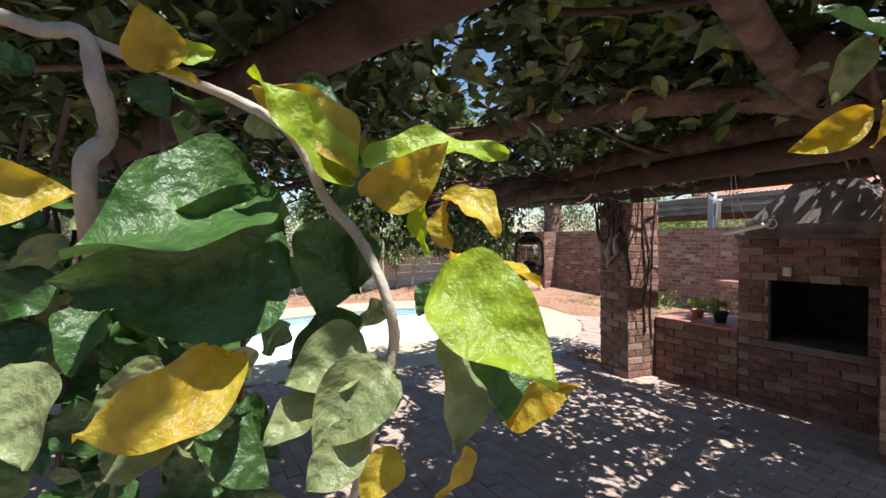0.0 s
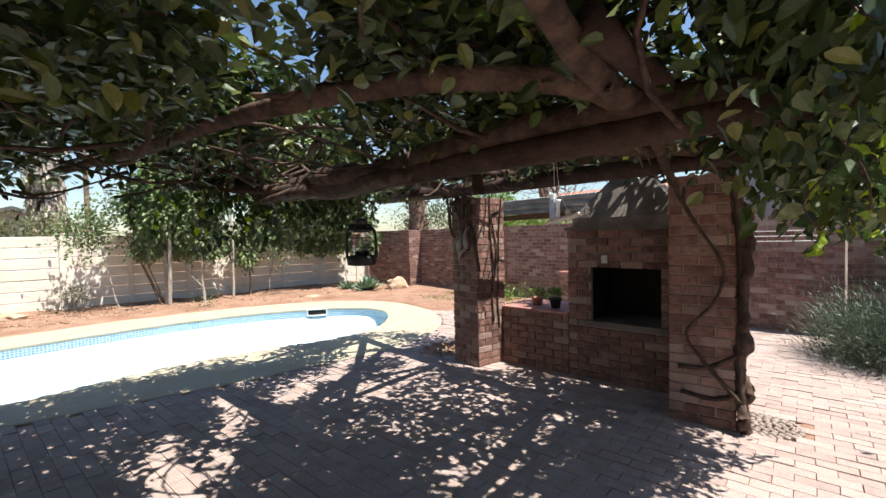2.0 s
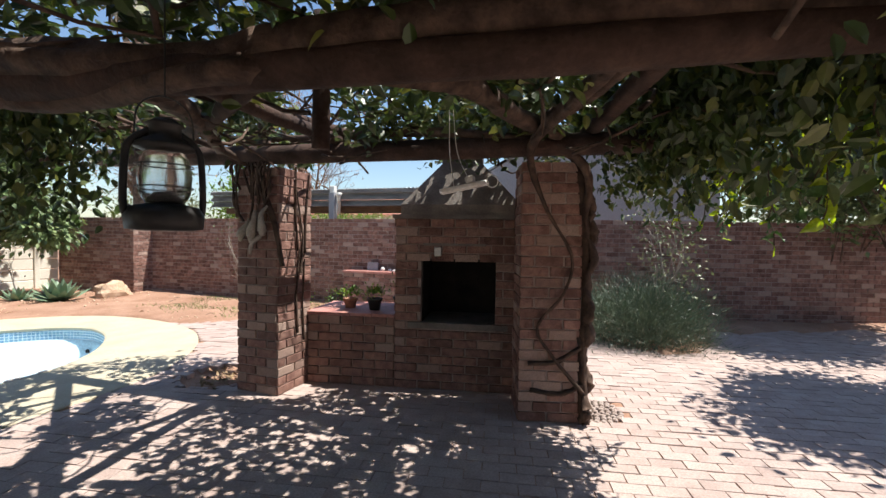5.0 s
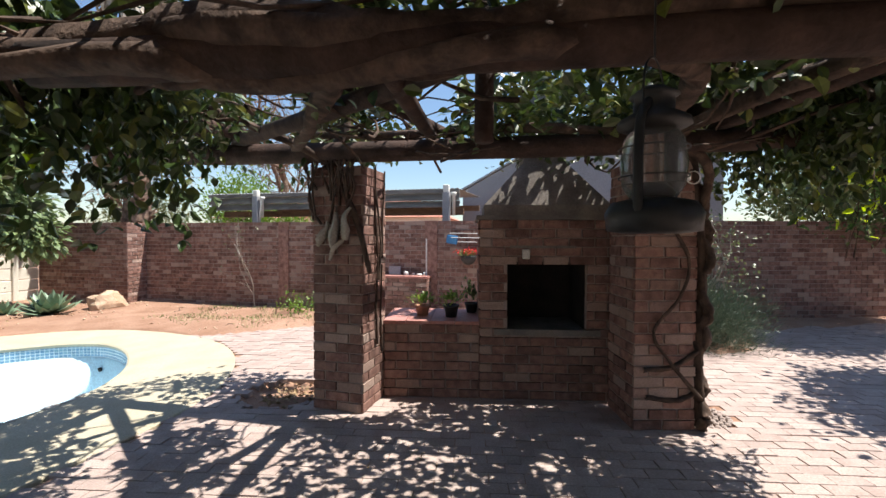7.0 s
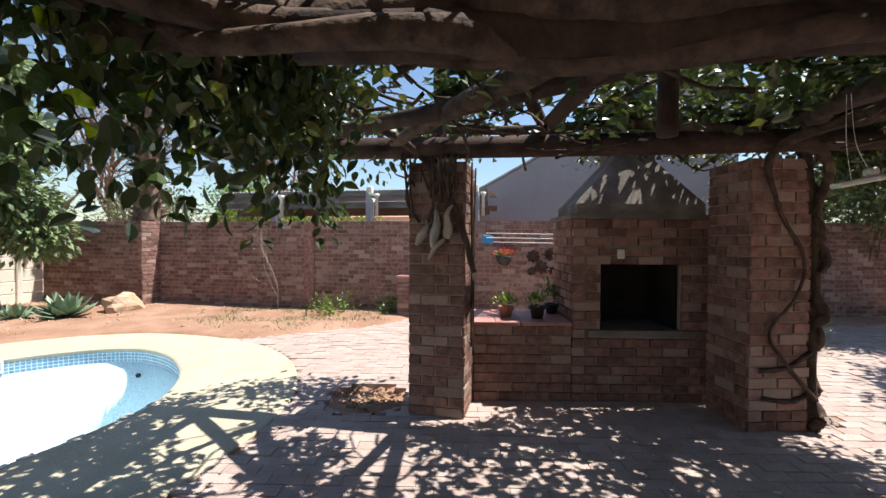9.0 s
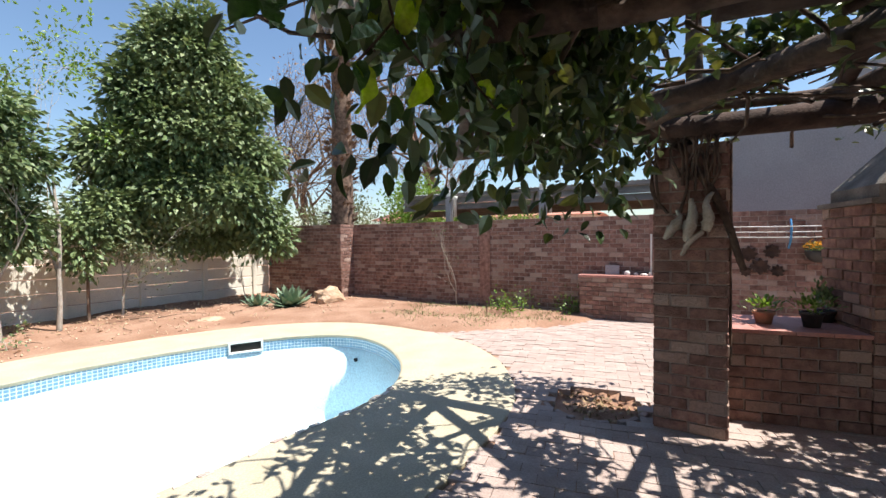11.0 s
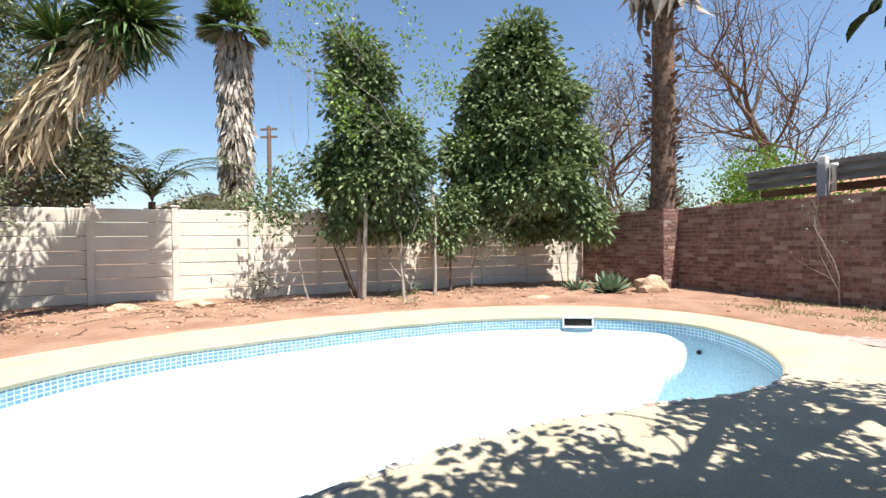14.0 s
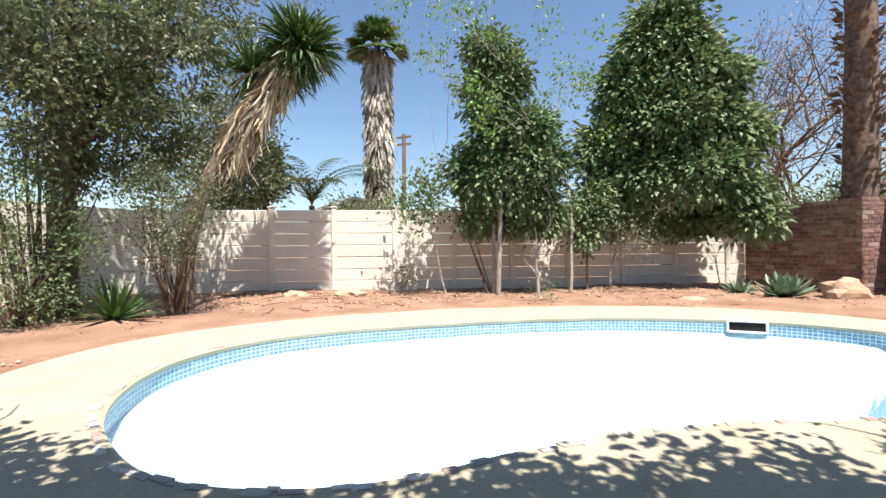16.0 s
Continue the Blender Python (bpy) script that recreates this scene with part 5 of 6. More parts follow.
def potted(at, r, h, potmat, label, seed, lm=m_lime, n=110, size=.04, spread=.06, up=.055):
    e = thing("potted_plant", Matrix.Translation(at), label, "potted plant", "")
    part("pot", lathe([(r * .7, 0), (r * .95, h * .8), (r * 1.05, h * .8), (r * 1.08, h), (r * .9, h), (r * .85, h * .8)], 18), potmat, e, "", True)
    rng = np.random.default_rng(seed)
    P = rng.normal(0, 1, (n, 3)) * (spread, spread, up * .5) + (0, 0, h + up)
    D = P - np.array((0, 0, h))
    D[:, 2] += .05
    leaves("foliage", P, D, rng.uniform(.7, 1.2, n) * size, LEAF_OVAL, lm, e, "", turn=.5, seed=seed)["kind"] = "stuff"
    return e


cq = lambda s, d, z=CT: (*(FA + FU * s + FN * d), z)
potted(cq(.33, .3), .075, .1, m_terra, "leafy green plant in a terracotta pot on the tiled counter", 201)
potted(cq(.62, .22), .075, .12, m_darkpot, "leafy green plant in a dark pot on the tiled counter", 202)
potted(cq(.82, .5), .07, .1, m_darkpot, "small dark-leaved plant in a black pot on the counter", 203, m_tree, 90, .045, .05, .1)


# ---- close vine shoots ----
NL = dict(rough=0.4, bump=0.45, fine=110, spec=0.38, rnd="object", spread=0.12)
m_ndark = material("mature_leaf", (0.03, 0.075, 0.018), (0.055, 0.115, 0.03), scale=40, through_light=0.12, **NL)
m_nlime = material("young_leaf", (0.2, 0.32, 0.02), (0.32, 0.42, 0.05), scale=45, through_light=0.4, **NL)
m_norange = material("bronze_leaf", (0.36, 0.24, 0.02), (0.42, 0.36, 0.05), scale=45, through_light=0.35, **NL)
m_npale = material("leaf_underside", (0.14, 0.18, 0.075), (0.24, 0.28, 0.13), scale=45, through_light=0.2, **NL)


def big_leaf(parent, a, b, w, mat, seed, facing=(0.35, -0.9, 0.5)):
    """A cupped, veined leaf from its stalk a to its tip b, w wide for a length of one."""
    rng = np.random.default_rng(seed)
    a, b = np.array(a), np.array(b)
    y = b - a
    L = np.linalg.norm(y)
    y /= L
    z = np.array(facing, float) + rng.normal(0, .35, 3)
    x = np.cross(y, z)
    x /= np.linalg.norm(x)
    z = np.cross(x, y)
    R, C = 21, 9
    V = []
    curl, fold, sway = rng.uniform(-.05, .3), rng.uniform(.15, .75), rng.normal(0, .1)
    twist, ph = rng.normal(0, .35), rng.uniform(0, 6)
    for i in range(R):
        t = i / (R - 1)
        half = .5 * w * (math.sin(math.pi * min(1, t * 1.02) ** .72) ** .8) + .004
        for j in range(C):
            s = j / (C - 1) * 2 - 1
            vein = .02 * math.sin((t * 9 - abs(s) * 1.6) * math.pi) * (1 - abs(s)) ** .3 * min(1, abs(s) * 4)
            h = fold * half * abs(s) ** 1.3 - curl * (t * t) + vein + .05 * abs(s) ** 2 * math.sin(t * 13 + ph + 2 * s) + .025 * math.sin(t * 6 + s * 2 + ph) + twist * s * half * t
            V.append(a + L * (y * t + x * (s * half + sway * math.sin(t * 3)) + z * h))
    F = [(i * C + j, i * C + j + 1, (i + 1) * C + j + 1, (i + 1) * C + j) for i in range(R - 1) for j in range(C - 1)]
    return mesh_np("leaf", np.array(V), np.array(F), mat, parent, "", True)


DARK = [(0.244, 0.277, 1.746, 0.199, 0.205, 1.713, 0.62), (0.248, 0.292, 1.729, 0.181, 0.214, 1.702, 0.6), (0.284, 0.318, 1.72, 0.271, 0.288, 1.673, 0.8), (0.271, 0.313, 1.717, 0.287, 0.306, 1.683, 0.7),
        (0.333, 0.276, 1.693, 0.326, 0.273, 1.676, 0.6), (0.358, 0.256, 1.675, 0.372, 0.235, 1.642, 0.7), (0.181, 0.241, 1.685, 0.179, 0.219, 1.663, 0.7), (0.144, 0.245, 1.799, 0.133, 0.226, 1.809, 0.7),
        (0.195, 0.253, 1.798, 0.206, 0.256, 1.778, 0.7), (0.281, 0.323, 1.666, 0.24, 0.3, 1.643, 0.6), (0.224, 0.267, 1.616, 0.249, 0.267, 1.587, 0.6), (0.138, 0.255, 1.701, 0.123, 0.234, 1.682, 0.7)]
LIME = [(0.292, 0.276, 1.743, 0.258, 0.238, 1.79, 0.36), (0.295, 0.286, 1.757, 0.376, 0.305, 1.766, 0.3), (0.342, 0.258, 1.703, 0.389, 0.22, 1.664, 0.55), (0.212, 0.251, 1.804, 0.229, 0.259, 1.812, 0.5), (0.324, 0.295, 1.741, 0.327, 0.287, 1.707, 0.45)]
BRONZE = [(0.296, 0.277, 1.748, 0.265, 0.242, 1.79, 0.4), (0.296, 0.283, 1.739, 0.343, 0.273, 1.765, 0.45), (0.203, 0.247, 1.796, 0.208, 0.237, 1.823, 0.8), (0.205, 0.248, 1.798, 0.221, 0.26, 1.798, 0.4), (0.14, 0.205, 1.736, 0.18, 0.227, 1.738, 0.6),
          (0.34, 0.278, 1.738, 0.369, 0.27, 1.718, 0.5), (0.344, 0.269, 1.706, 0.387, 0.258, 1.703, 0.55), (0.344, 0.279, 1.71, 0.342, 0.278, 1.736, 0.5), (0.236, 0.266, 1.657, 0.201, 0.206, 1.648, 0.42), (0.351, 0.283, 1.605, 0.34, 0.269, 1.581, 0.5),
          (0.369, 0.262, 1.628, 0.404, 0.255, 1.649, 0.35), (0.315, 0.269, 1.61, 0.302, 0.253, 1.589, 0.6)]
PALE = [(0.344, 0.275, 1.674, 0.354, 0.247, 1.62, 0.5), (0.307, 0.293, 1.646, 0.273, 0.265, 1.607, 0.6), (0.288, 0.302, 1.66, 0.25, 0.279, 1.637, 0.65), (0.179, 0.204, 1.669, 0.194, 0.19, 1.635, 0.75),
        (0.214, 0.249, 1.621, 0.19, 0.224, 1.616, 0.5), (0.294, 0.279, 1.618, 0.272, 0.256, 1.591, 0.6), (0.139, 0.257, 1.713, 0.126, 0.241, 1.704, 0.5), (0.263, 0.293, 1.626, 0.242, 0.273, 1.605, 0.6)]


def shoot():
    e = thing("vine_shoot", Matrix.Identity(4), "drooping vine shoot with glossy green, lime and bronze leaves", "vine shoot")
    k = 0
    for rows, mat in ((DARK, m_ndark), (LIME, m_nlime), (BRONZE, m_norange), (PALE, m_npale)):
        for r in rows:
            big_leaf(e, r[:3], r[3:6], r[6] * 1.12, mat, 300 + k)
            k += 1
    tubes("twig", [smooth_path([(.12, .23, 1.83, .004), (.149, .242, 1.818, .0035), (.169, .248, 1.817, .0035), (.174, .249, 1.793, .0045), (.172, .256, 1.77, .0045), (.163, .251, 1.75, .005), (.15, .27, 1.68, .005)], 6),
                   smooth_path([(.16, .25, 1.82, .003), (.204, .26, 1.801, .0025), (.228, .28, 1.792, .003), (.255, .288, 1.774, .003), (.272, .291, 1.739, .003), (.293, .289, 1.714, .003), (.31, .281, 1.68, .003), (.307, .293, 1.646, .003), (.288, .275, 1.572, .002)], 6),
                   smooth_path([(.12, .23, 1.83, .004), (.05, .3, 1.95, .006), (0, .35, 2.2, .008)], 6)], m_palebark, e, "pale knobbly twig", 8, .12, 31)
    rng = np.random.default_rng(33)
    n = 46
    for k in range(n):
        a = np.array((rng.uniform(.0, .3), rng.uniform(.3, .48), rng.uniform(1.5, 1.85)))
        if a[0] > .2 and a[2] < 1.6:
            a[0] -= .15
        d = rng.normal(0, 1, 3) + (0, 0, -.7)
        d = d / np.linalg.norm(d) * rng.uniform(.035, .06)
        big_leaf(e, a, a + d, rng.uniform(.5, .7), (m_ndark, m_ndark, m_npale)[k % 3], 400 + k)
    back = []
    for k in range(160):
        q, h, w = rng.uniform(.36, .62), rng.uniform(-.6, .1), rng.uniform(-1.08, -.42)
        if w > -.62 - .4 * h and h > -.3:
            w -= .3
        a = np.array((.365 + q * (-.116 + .993 * w), .06 + q * (.993 + .116 * w), 1.716 + q * h))
        d = rng.normal(0, 1, 3) + (0, 0, -.8)
        d = d / np.linalg.norm(d) * rng.uniform(.045, .085)
        big_leaf(e, a, a + d, rng.uniform(.5, .75), (m_ndark, m_ndark, m_npale, m_ndark)[k % 4], 4400 + k)
        if k % 8 == 0:
            back.append(smooth_path([(*(a + (rng.normal(0, .02), .02, .14)), .003), (*(a + (0, .01, .06)), .0028), (*a, .002)], 3))
    tubes("side_twig", back, m_vinebark, e, "", 6, .12, 39)


shoot()


def edge_shoots():
    """Sunlit shoots along the open edge of the pergola."""
    e = thing("vine_shoot", Matrix.Identity(4), "sunlit vine shoots hanging at the open edge of the pergola", "vine shoot")
    near = [((.674, .413, 1.841), (.664, .405, 1.764), m_nlime), ((.661, .436, 1.87), (.649, .451, 1.821), m_npale), ((.693, .471, 1.821), (.647, .507, 1.794), m_norange), ((.673, .435, 1.819), (.675, .443, 1.783), m_norange),
            ((.683, .396, 1.86), (.702, .376, 1.838), m_nlime), ((.742, .434, 1.808), (.743, .445, 1.756), m_npale), ((.672, .422, 1.853), (.629, .441, 1.901), m_ndark)]
    for k, (a, b, m) in enumerate(near):
        big_leaf(e, a, b, .5, m, 500 + k)
    rng = np.random.default_rng(35)
    tw = []
    for k in range(92):
        s = rng.uniform(0, 1) ** .8
        c = np.array((1.7, .86, 0)) * (1 - s) + np.array((3.9, 2.45, 0)) * s + rng.normal(0, .1, 3) * (1, 1, 0)
        top, n = rng.uniform(1.9, 2.5), rng.integers(3, 8)
        x = c + (0, 0, top)
        pts = [(*x, .004)]
        for i in range(n):
            x = x + (rng.normal(0, .03), rng.normal(0, .03), -.07)
            pts.append((*x, .003))
            for q in range(2):
                d = rng.normal(0, 1, 3) + (0, 0, -.8)
                d = d / np.linalg.norm(d) * rng.uniform(.045, .08)
                big_leaf(e, x, x + d, rng.uniform(.42, .62), (m_nlime, m_ndark, m_npale, m_nlime, m_ndark, m_ndark)[rng.integers(0, 6)], 600 + k * 20 + i * 2 + q)
        tw.append(smooth_path(pts, 2))
    tubes("twig", tw, m_vinebark, e, "", 5, .1, 36)


edge_shoots()


def pool_side_shoots():
    e = thing("vine_shoot", Matrix.Identity(4), "dark vine shoots hanging on the pool side of the pergola", "vine shoot")
    rng = np.random.default_rng(37)
    tw = []
    for k, c in enumerate(((-.95, 4.7), (-1.2, 4.35), (-.8, 4.75), (-.6, 4.8), (-1.3, 4.2), (-.3, 4.95), (-.8, 4.6), (0.0, 5.3), (-1.2, 4.6))):
        x = np.array((*c, 2.15 + .05 * (k % 3)))
        pts = [(*x, .004)]
        for i in range(5 + k % 2):
            x = x + (rng.normal(0, .03), rng.normal(0, .03), -.075)
            pts.append((*x, .003))
            for q in range(2):
                d = rng.normal(0, 1, 3) + (0, 0, -.9)
                d = d / np.linalg.norm(d) * rng.uniform(.07, .1)
                big_leaf(e, x, x + d, rng.uniform(.45, .62), (m_ndark, m_npale, m_nlime)[rng.integers(0, 3) if q else 0], 2600 + k * 20 + i * 2 + q)
        tw.append(smooth_path(pts, 2))
    for t in tw:
        tubes("twig", [t], m_vinebark, e, "", 5, .1, 38)


pool_side_shoots()

# ---- fittings and small things ----


def pool_fittings():
    a = math.atan2(10.32 - CEN[1], -.57 - CEN[0]) + .0
    a = math.atan2(10.5 - CEN[1], -.57 - CEN[0])
    r = np.interp(a % (2 * np.pi), TH, R_IN, period=2 * np.pi)
    c = CEN + np.array((math.cos(a), math.sin(a))) * (r + .02)
    yaw = 0.02
    e = thing("skimmer", Matrix.Translation((*c, -.17)) @ Matrix.Rotation(yaw, 4, "Z"), "white plastic skimmer mouth in the pool's tile band", "pool skimmer")
    W, H, t = .46, .17, .028
    for nm, sz, at in (("frame", (W, .035, t), (0, -.03, H - t)), ("frame", (W, .035, t), (0, -.03, 0)), ("frame", (t, .035, H - 2 * t), (-W / 2 + t / 2, -.03, t)), ("frame", (t, .035, H - 2 * t), (W / 2 - t / 2, -.03, t))):
        part(nm, box(sz, at, bevel=.004), m_whitepl, e)
    # no recess behind: a black plate puts the opening's shade into colour
    part("mouth_shade", box((W - 2 * t, .004, H - 2 * t), (0, -.0225, t)), m_soot_and_shade, e, "flat black plate for the shade inside the skimmer mouth")
    a = math.atan2(9.9 - CEN[1], .85 - CEN[0])
    r = np.interp(a % (2 * np.pi), TH, R_IN, period=2 * np.pi)
    c = CEN + np.array((math.cos(a), math.sin(a))) * (r - .02)
    e = part("pool_return", lathe([(.03, 0), (.03, .02), (.018, .025), (.016, .01)], 14), m_black, None, "small dark return fitting in the pool wall", True)
    e.matrix_world = Matrix.Translation((*c, -.36)) @ Matrix.Rotation(a - math.pi / 2, 4, "Z") @ Matrix.Rotation(math.pi / 2, 4, "X")
    tagged(e, category="pool fitting")


pool_fittings()


def wp(s, d, z):
    return (*(W0 + U * s - B * d), z)


def wall_things():
    yaw = math.atan2(U[1], U[0])
    e = thing("washing_line", Matrix.Identity(4), "washing line of pale wires between blue end brackets", "washing line")
    for k, z in enumerate((1.44, 1.52, 1.6)):
        a, b = wp(7.4, .15 + .1 * k, z), wp(10.2, .15 + .1 * k, z)
        m = tuple((p + q) / 2 for p, q in zip(a, b))
        tubes("wire", [smooth_path([(*a, .007), (m[0], m[1], m[2] - .015, .007), (*b, .007)], 4)], m_whitepl, e, "", 5, 0, k)
    tubes("arm", [smooth_path([(*wp(8.75, .06, 1.26), .014), (*wp(8.75, .22, 1.4), .016), (*wp(8.75, .26, 1.56), .016), (*wp(8.75, .2, 1.7), .014)], 6)], m_blue, e, "curved blue bracket arm", 8, 0, 3)
    ob = part("plate", box((.22, .03, .17), bevel=.02), m_blue, e, "blue plastic end plate")
    ob.location, ob.rotation_euler = wp(7.4, .2, 1.4), (0, .15, yaw)

    for s, z, petal, lab in ((9.07, 1.05, m_orange, "hanging basket of orange and yellow flowers on the brick wall"), (7.72, 1.0, m_red, "hanging basket of small red flowers on the brick wall")):
        e = thing("flower_basket", Matrix.Translation(wp(s, .16, z)), lab, "flower basket")
        part("bowl", lathe([(.03, 0), (.09, .03), (.14, .1), (.155, .17), (.15, .18), (.11, .14)], 18), m_darkpot, e, "", True)
        rng = np.random.default_rng(int(s * 10))
        P = rng.normal(0, 1, (150, 3)) * (.075, .075, .03) + (0, 0, .2)
        leaves("foliage", P, P - (0, 0, .1), .05, LEAF_OVAL, m_tree, e, "", turn=.6, seed=4)
        P = rng.normal(0, 1, (260, 3)) * (.075, .075, .028) + (0, 0, .25)
        leaves("blossom", P, rng.normal(0, 1, P.shape) + (0, 0, .6), .035, LEAF_OVAL, petal, e, "", turn=.9, seed=5)["kind"] = "stuff"
        tubes("hanger", [[(0, 0, .2, .004), (0, .05, .5, .004)]], m_black, e, "", 5, 0, 1)
    e = thing("wall_ornament", Matrix.Translation(wp(8.42, .03, 1.05)) @ Matrix.Rotation(yaw, 4, "Z"), "dark rusted metal flower ornament fixed to the brick wall", "wall ornament")
    rng = np.random.default_rng(44)
    for cx, cz, r in ((-.17, .12, .13), (.13, .16, .12), (-.02, -.08, .14), (.2, -.14, .1), (-.2, -.16, .09)):
        n = 8
        a = np.arange(n) * 2 * np.pi / n
        P = np.tile((cx, 0, cz), (n, 1))
        D = np.column_stack([np.cos(a), np.full(n, -.15), np.sin(a)])
        leaves("petal_ring", P, D, r, LEAF_OVAL, m_pole, e, "", up=(0, -1, 0), turn=.05, seed=6, width=1.1)
    # things on the garden counter
    g = lambda s, d, z=0: (*GQ(s, d), GH + z)
    ob = part("grey_board", box((.24, .03, .17), bevel=.004), m_render, None, "grey board standing on the red tiled counter")
    ob.location, ob.rotation_euler = g(.52, .26), (-.12, 0, yaw)
    tagged(ob, category="board")
    for k, (s, w, h) in enumerate(((.78, .1, .08), (.92, .07, .05), (1.05, .12, .04), (1.14, .05, .07))):
        ob = part("white_container", lathe([(w * .35, 0), (w * .5, h * .2), (w * .45, h * .8), (w * .2, h)], 12), m_whitepl, None, "white plastic container lying on the red tiled counter", True)
        ob.location = g(s, .2 + .03 * (k % 2))
        tagged(ob, category="container", group="containers on the counter")
    pipe = tubes("water_pipe", [[(*wp(6.86, .03, .02), .016), (*wp(6.86, .03, 1.5), .016)]], m_whitepl, None, "thin pale pipe running up the brick wall", 8, 0, 2)
    tagged(pipe, category="pipe")
    for s in (3.67, 6.95):
        bm = box((.24, .035, H_WALL))
        ob = part("wall_pilaster", bm, m_brick_i, wall_brick_2)
        ob.location, ob.rotation_euler = wp(s, .012, 0), (0, 0, yaw)
    ob = part("light_switch", box((.07, .02, .09), bevel=.008), m_whitepl, None, "small white box fixed above the fireplace opening")
    ob.location, ob.rotation_euler = (*(FB + FU * .42 - FN * .03), 1.3), (0, 0, math.atan2(FU[1], FU[0]))
    tagged(ob, category="box")
    tagged(tubes("garden_stake", [[(*wp(4.1, .9, 0), .012), (*wp(4.1, .9, .17), .012)]], m_wood, None, "short dark stake in the soil bed", 8, 0, 2), category="stake")


wall_things()


def pier_stubs():
    """Cut grey vine stumps on the face of the first pier."""
    e = thing("dead_vine", Matrix.Identity(4), "pale dead vine stumps clinging to the brick pier", "dead vine")
    a, u, n = np.array((1.84, 5.5)), np.array(PU1), np.array(PN1)
    q = lambda s, d, z: (*(a + u * s - n * d), z)
    for k, p in enumerate(([(-.16, .05, 1.42, .012), (-.1, .09, 1.5, .04), (-.06, .07, 1.57, .018), (-.08, .03, 1.62, .012)], [(-.02, .05, 1.4, .02), (.0, .09, 1.5, .04), (.02, .08, 1.58, .035), (.01, .05, 1.7, .015)],
                           [(.1, .05, 1.48, .03), (.12, .08, 1.56, .034), (.1, .07, 1.66, .02), (.14, .03, 1.74, .012)], [(-.05, .04, 1.3, .012), (0, .07, 1.4, .02), (.08, .05, 1.47, .015)])):
        tubes("stump", [smooth_path([(*q(x, d, z), r) for x, d, z, r in p], 5)], m_palebark, e, "", 9, .2, 90 + k)
    rng = np.random.default_rng(45)
    st = []
    for k in range(16):
        s, z = rng.uniform(-.24, .24), rng.uniform(1.6, 1.9)
        st.append(smooth_path([(*q(s, .03, z), .012), (*q(s + rng.normal(0, .06), .045, z + .2), .01), (*q(s + rng.normal(0, .06), .04, 2.15), .01)], 4))
    for k in range(5):
        d, z = rng.uniform(.2, .42), rng.uniform(.3, 1.6)
        b = a + u * .255 + n * d
        st.append([(*b, z, .012), (*(b + n * rng.normal(0, .04)), z + .35, .01), (*(b + n * rng.normal(0, .06)), z + .8, .008)])
    tubes("tendril", st, m_vinebark, e, "", 6, .15, 99)["kind"] = "stuff"


pier_stubs()


def corner_stems():
    """Knotted stems and stubs on the outer corner of the second pier."""
    e = thing("gnarled_vine", Matrix.Identity(4), "gnarled old vine base with cut stubs on the brick pier's corner", "vine base")
    rng = np.random.default_rng(61)
    c, u, n = np.array((3.34, 3.326)) + np.array(PU2) * .25, np.array(PU2), np.array(PN2)
    for k in range(9):
        z = .03 + .2 * k
        w = (rng.normal(.02, .02), rng.normal(.02, .03))
        a = c + u * w[0] + n * w[1]
        b = a + u * rng.uniform(.02, .06) + n * rng.normal(0, .04)
        tubes("stub", [smooth_path([(*a, z, .03), (*b, z + .08, rng.uniform(.028, .045)), (*(a + u * .01), z + .2, .03), (*(a - u * .02), z + .27, .012)], 4)], m_vinebark, e, "", 8, .25, 300 + k)
    for k, p in enumerate((((.0, .62), (-.2, .5), (-.42, .48)), ((.02, .32), (-.15, .24), (-.4, .26)))):
        q = [(*(c + u * d - n * .015), z, .019 - .003 * (k > 1)) for d, z in p]
        tubes("creeper", [smooth_path(q, 7)], m_vinebark, e, "", 8, .22, 320 + k)


corner_stems()


def planting_holes():
    rng = np.random.default_rng(46)
    for c, R, n, lab in (((1.78, 6.3), .42, 30, "ring of upright edging bricks round a planting hole"), ((3.85, 3.2), .27, 0, "round patch of small cobbles beside the brick pier")):
        e = thing("edging" if n else "cobbles", Matrix.Identity(4), lab, "edging bricks" if n else "cobbles")
        if n:
            for k in range(n):
                a = k * 2 * math.pi / n
                if math.sin(k * 2.3) > .35:
                    continue
                ob = part("brick", box((.05, .1, .07), (0, 0, -.075), bevel=.006), m_paver, e)
                ob.location, ob.rotation_euler = (c[0] + R * math.cos(a), c[1] + R * math.sin(a), 0), (rng.normal(0, .06), rng.normal(0, .06), a + math.pi / 2 * 0)
            k = 170
            P = np.column_stack([c[0] + rng.normal(0, .2, k), c[1] + rng.normal(0, .2, k), rng.uniform(-.055, -.03, k)])
            tagged(leaves("dry_litter", P, rng.normal(0, 1, P.shape) * (1, 1, .3), .06, LEAF_SMALL, m_dry, e, "dry fallen leaves", turn=.7, seed=47), kind="stuff")
        else:
            V = bmesh.new()
            for r in np.arange(.03, R, .05):
                m = max(1, int(2 * math.pi * r / .055))
                for k in range(m):
                    a = 2 * math.pi * k / m + r * 9
                    box((.042, .042, .05), (c[0] + r * math.cos(a), c[1] + r * math.sin(a), -.04 + rng.normal(0, .002)), bm=V, bevel=.008)
            tagged(part("stone", V, m_mortar, e), kind="stuff")


planting_holes()


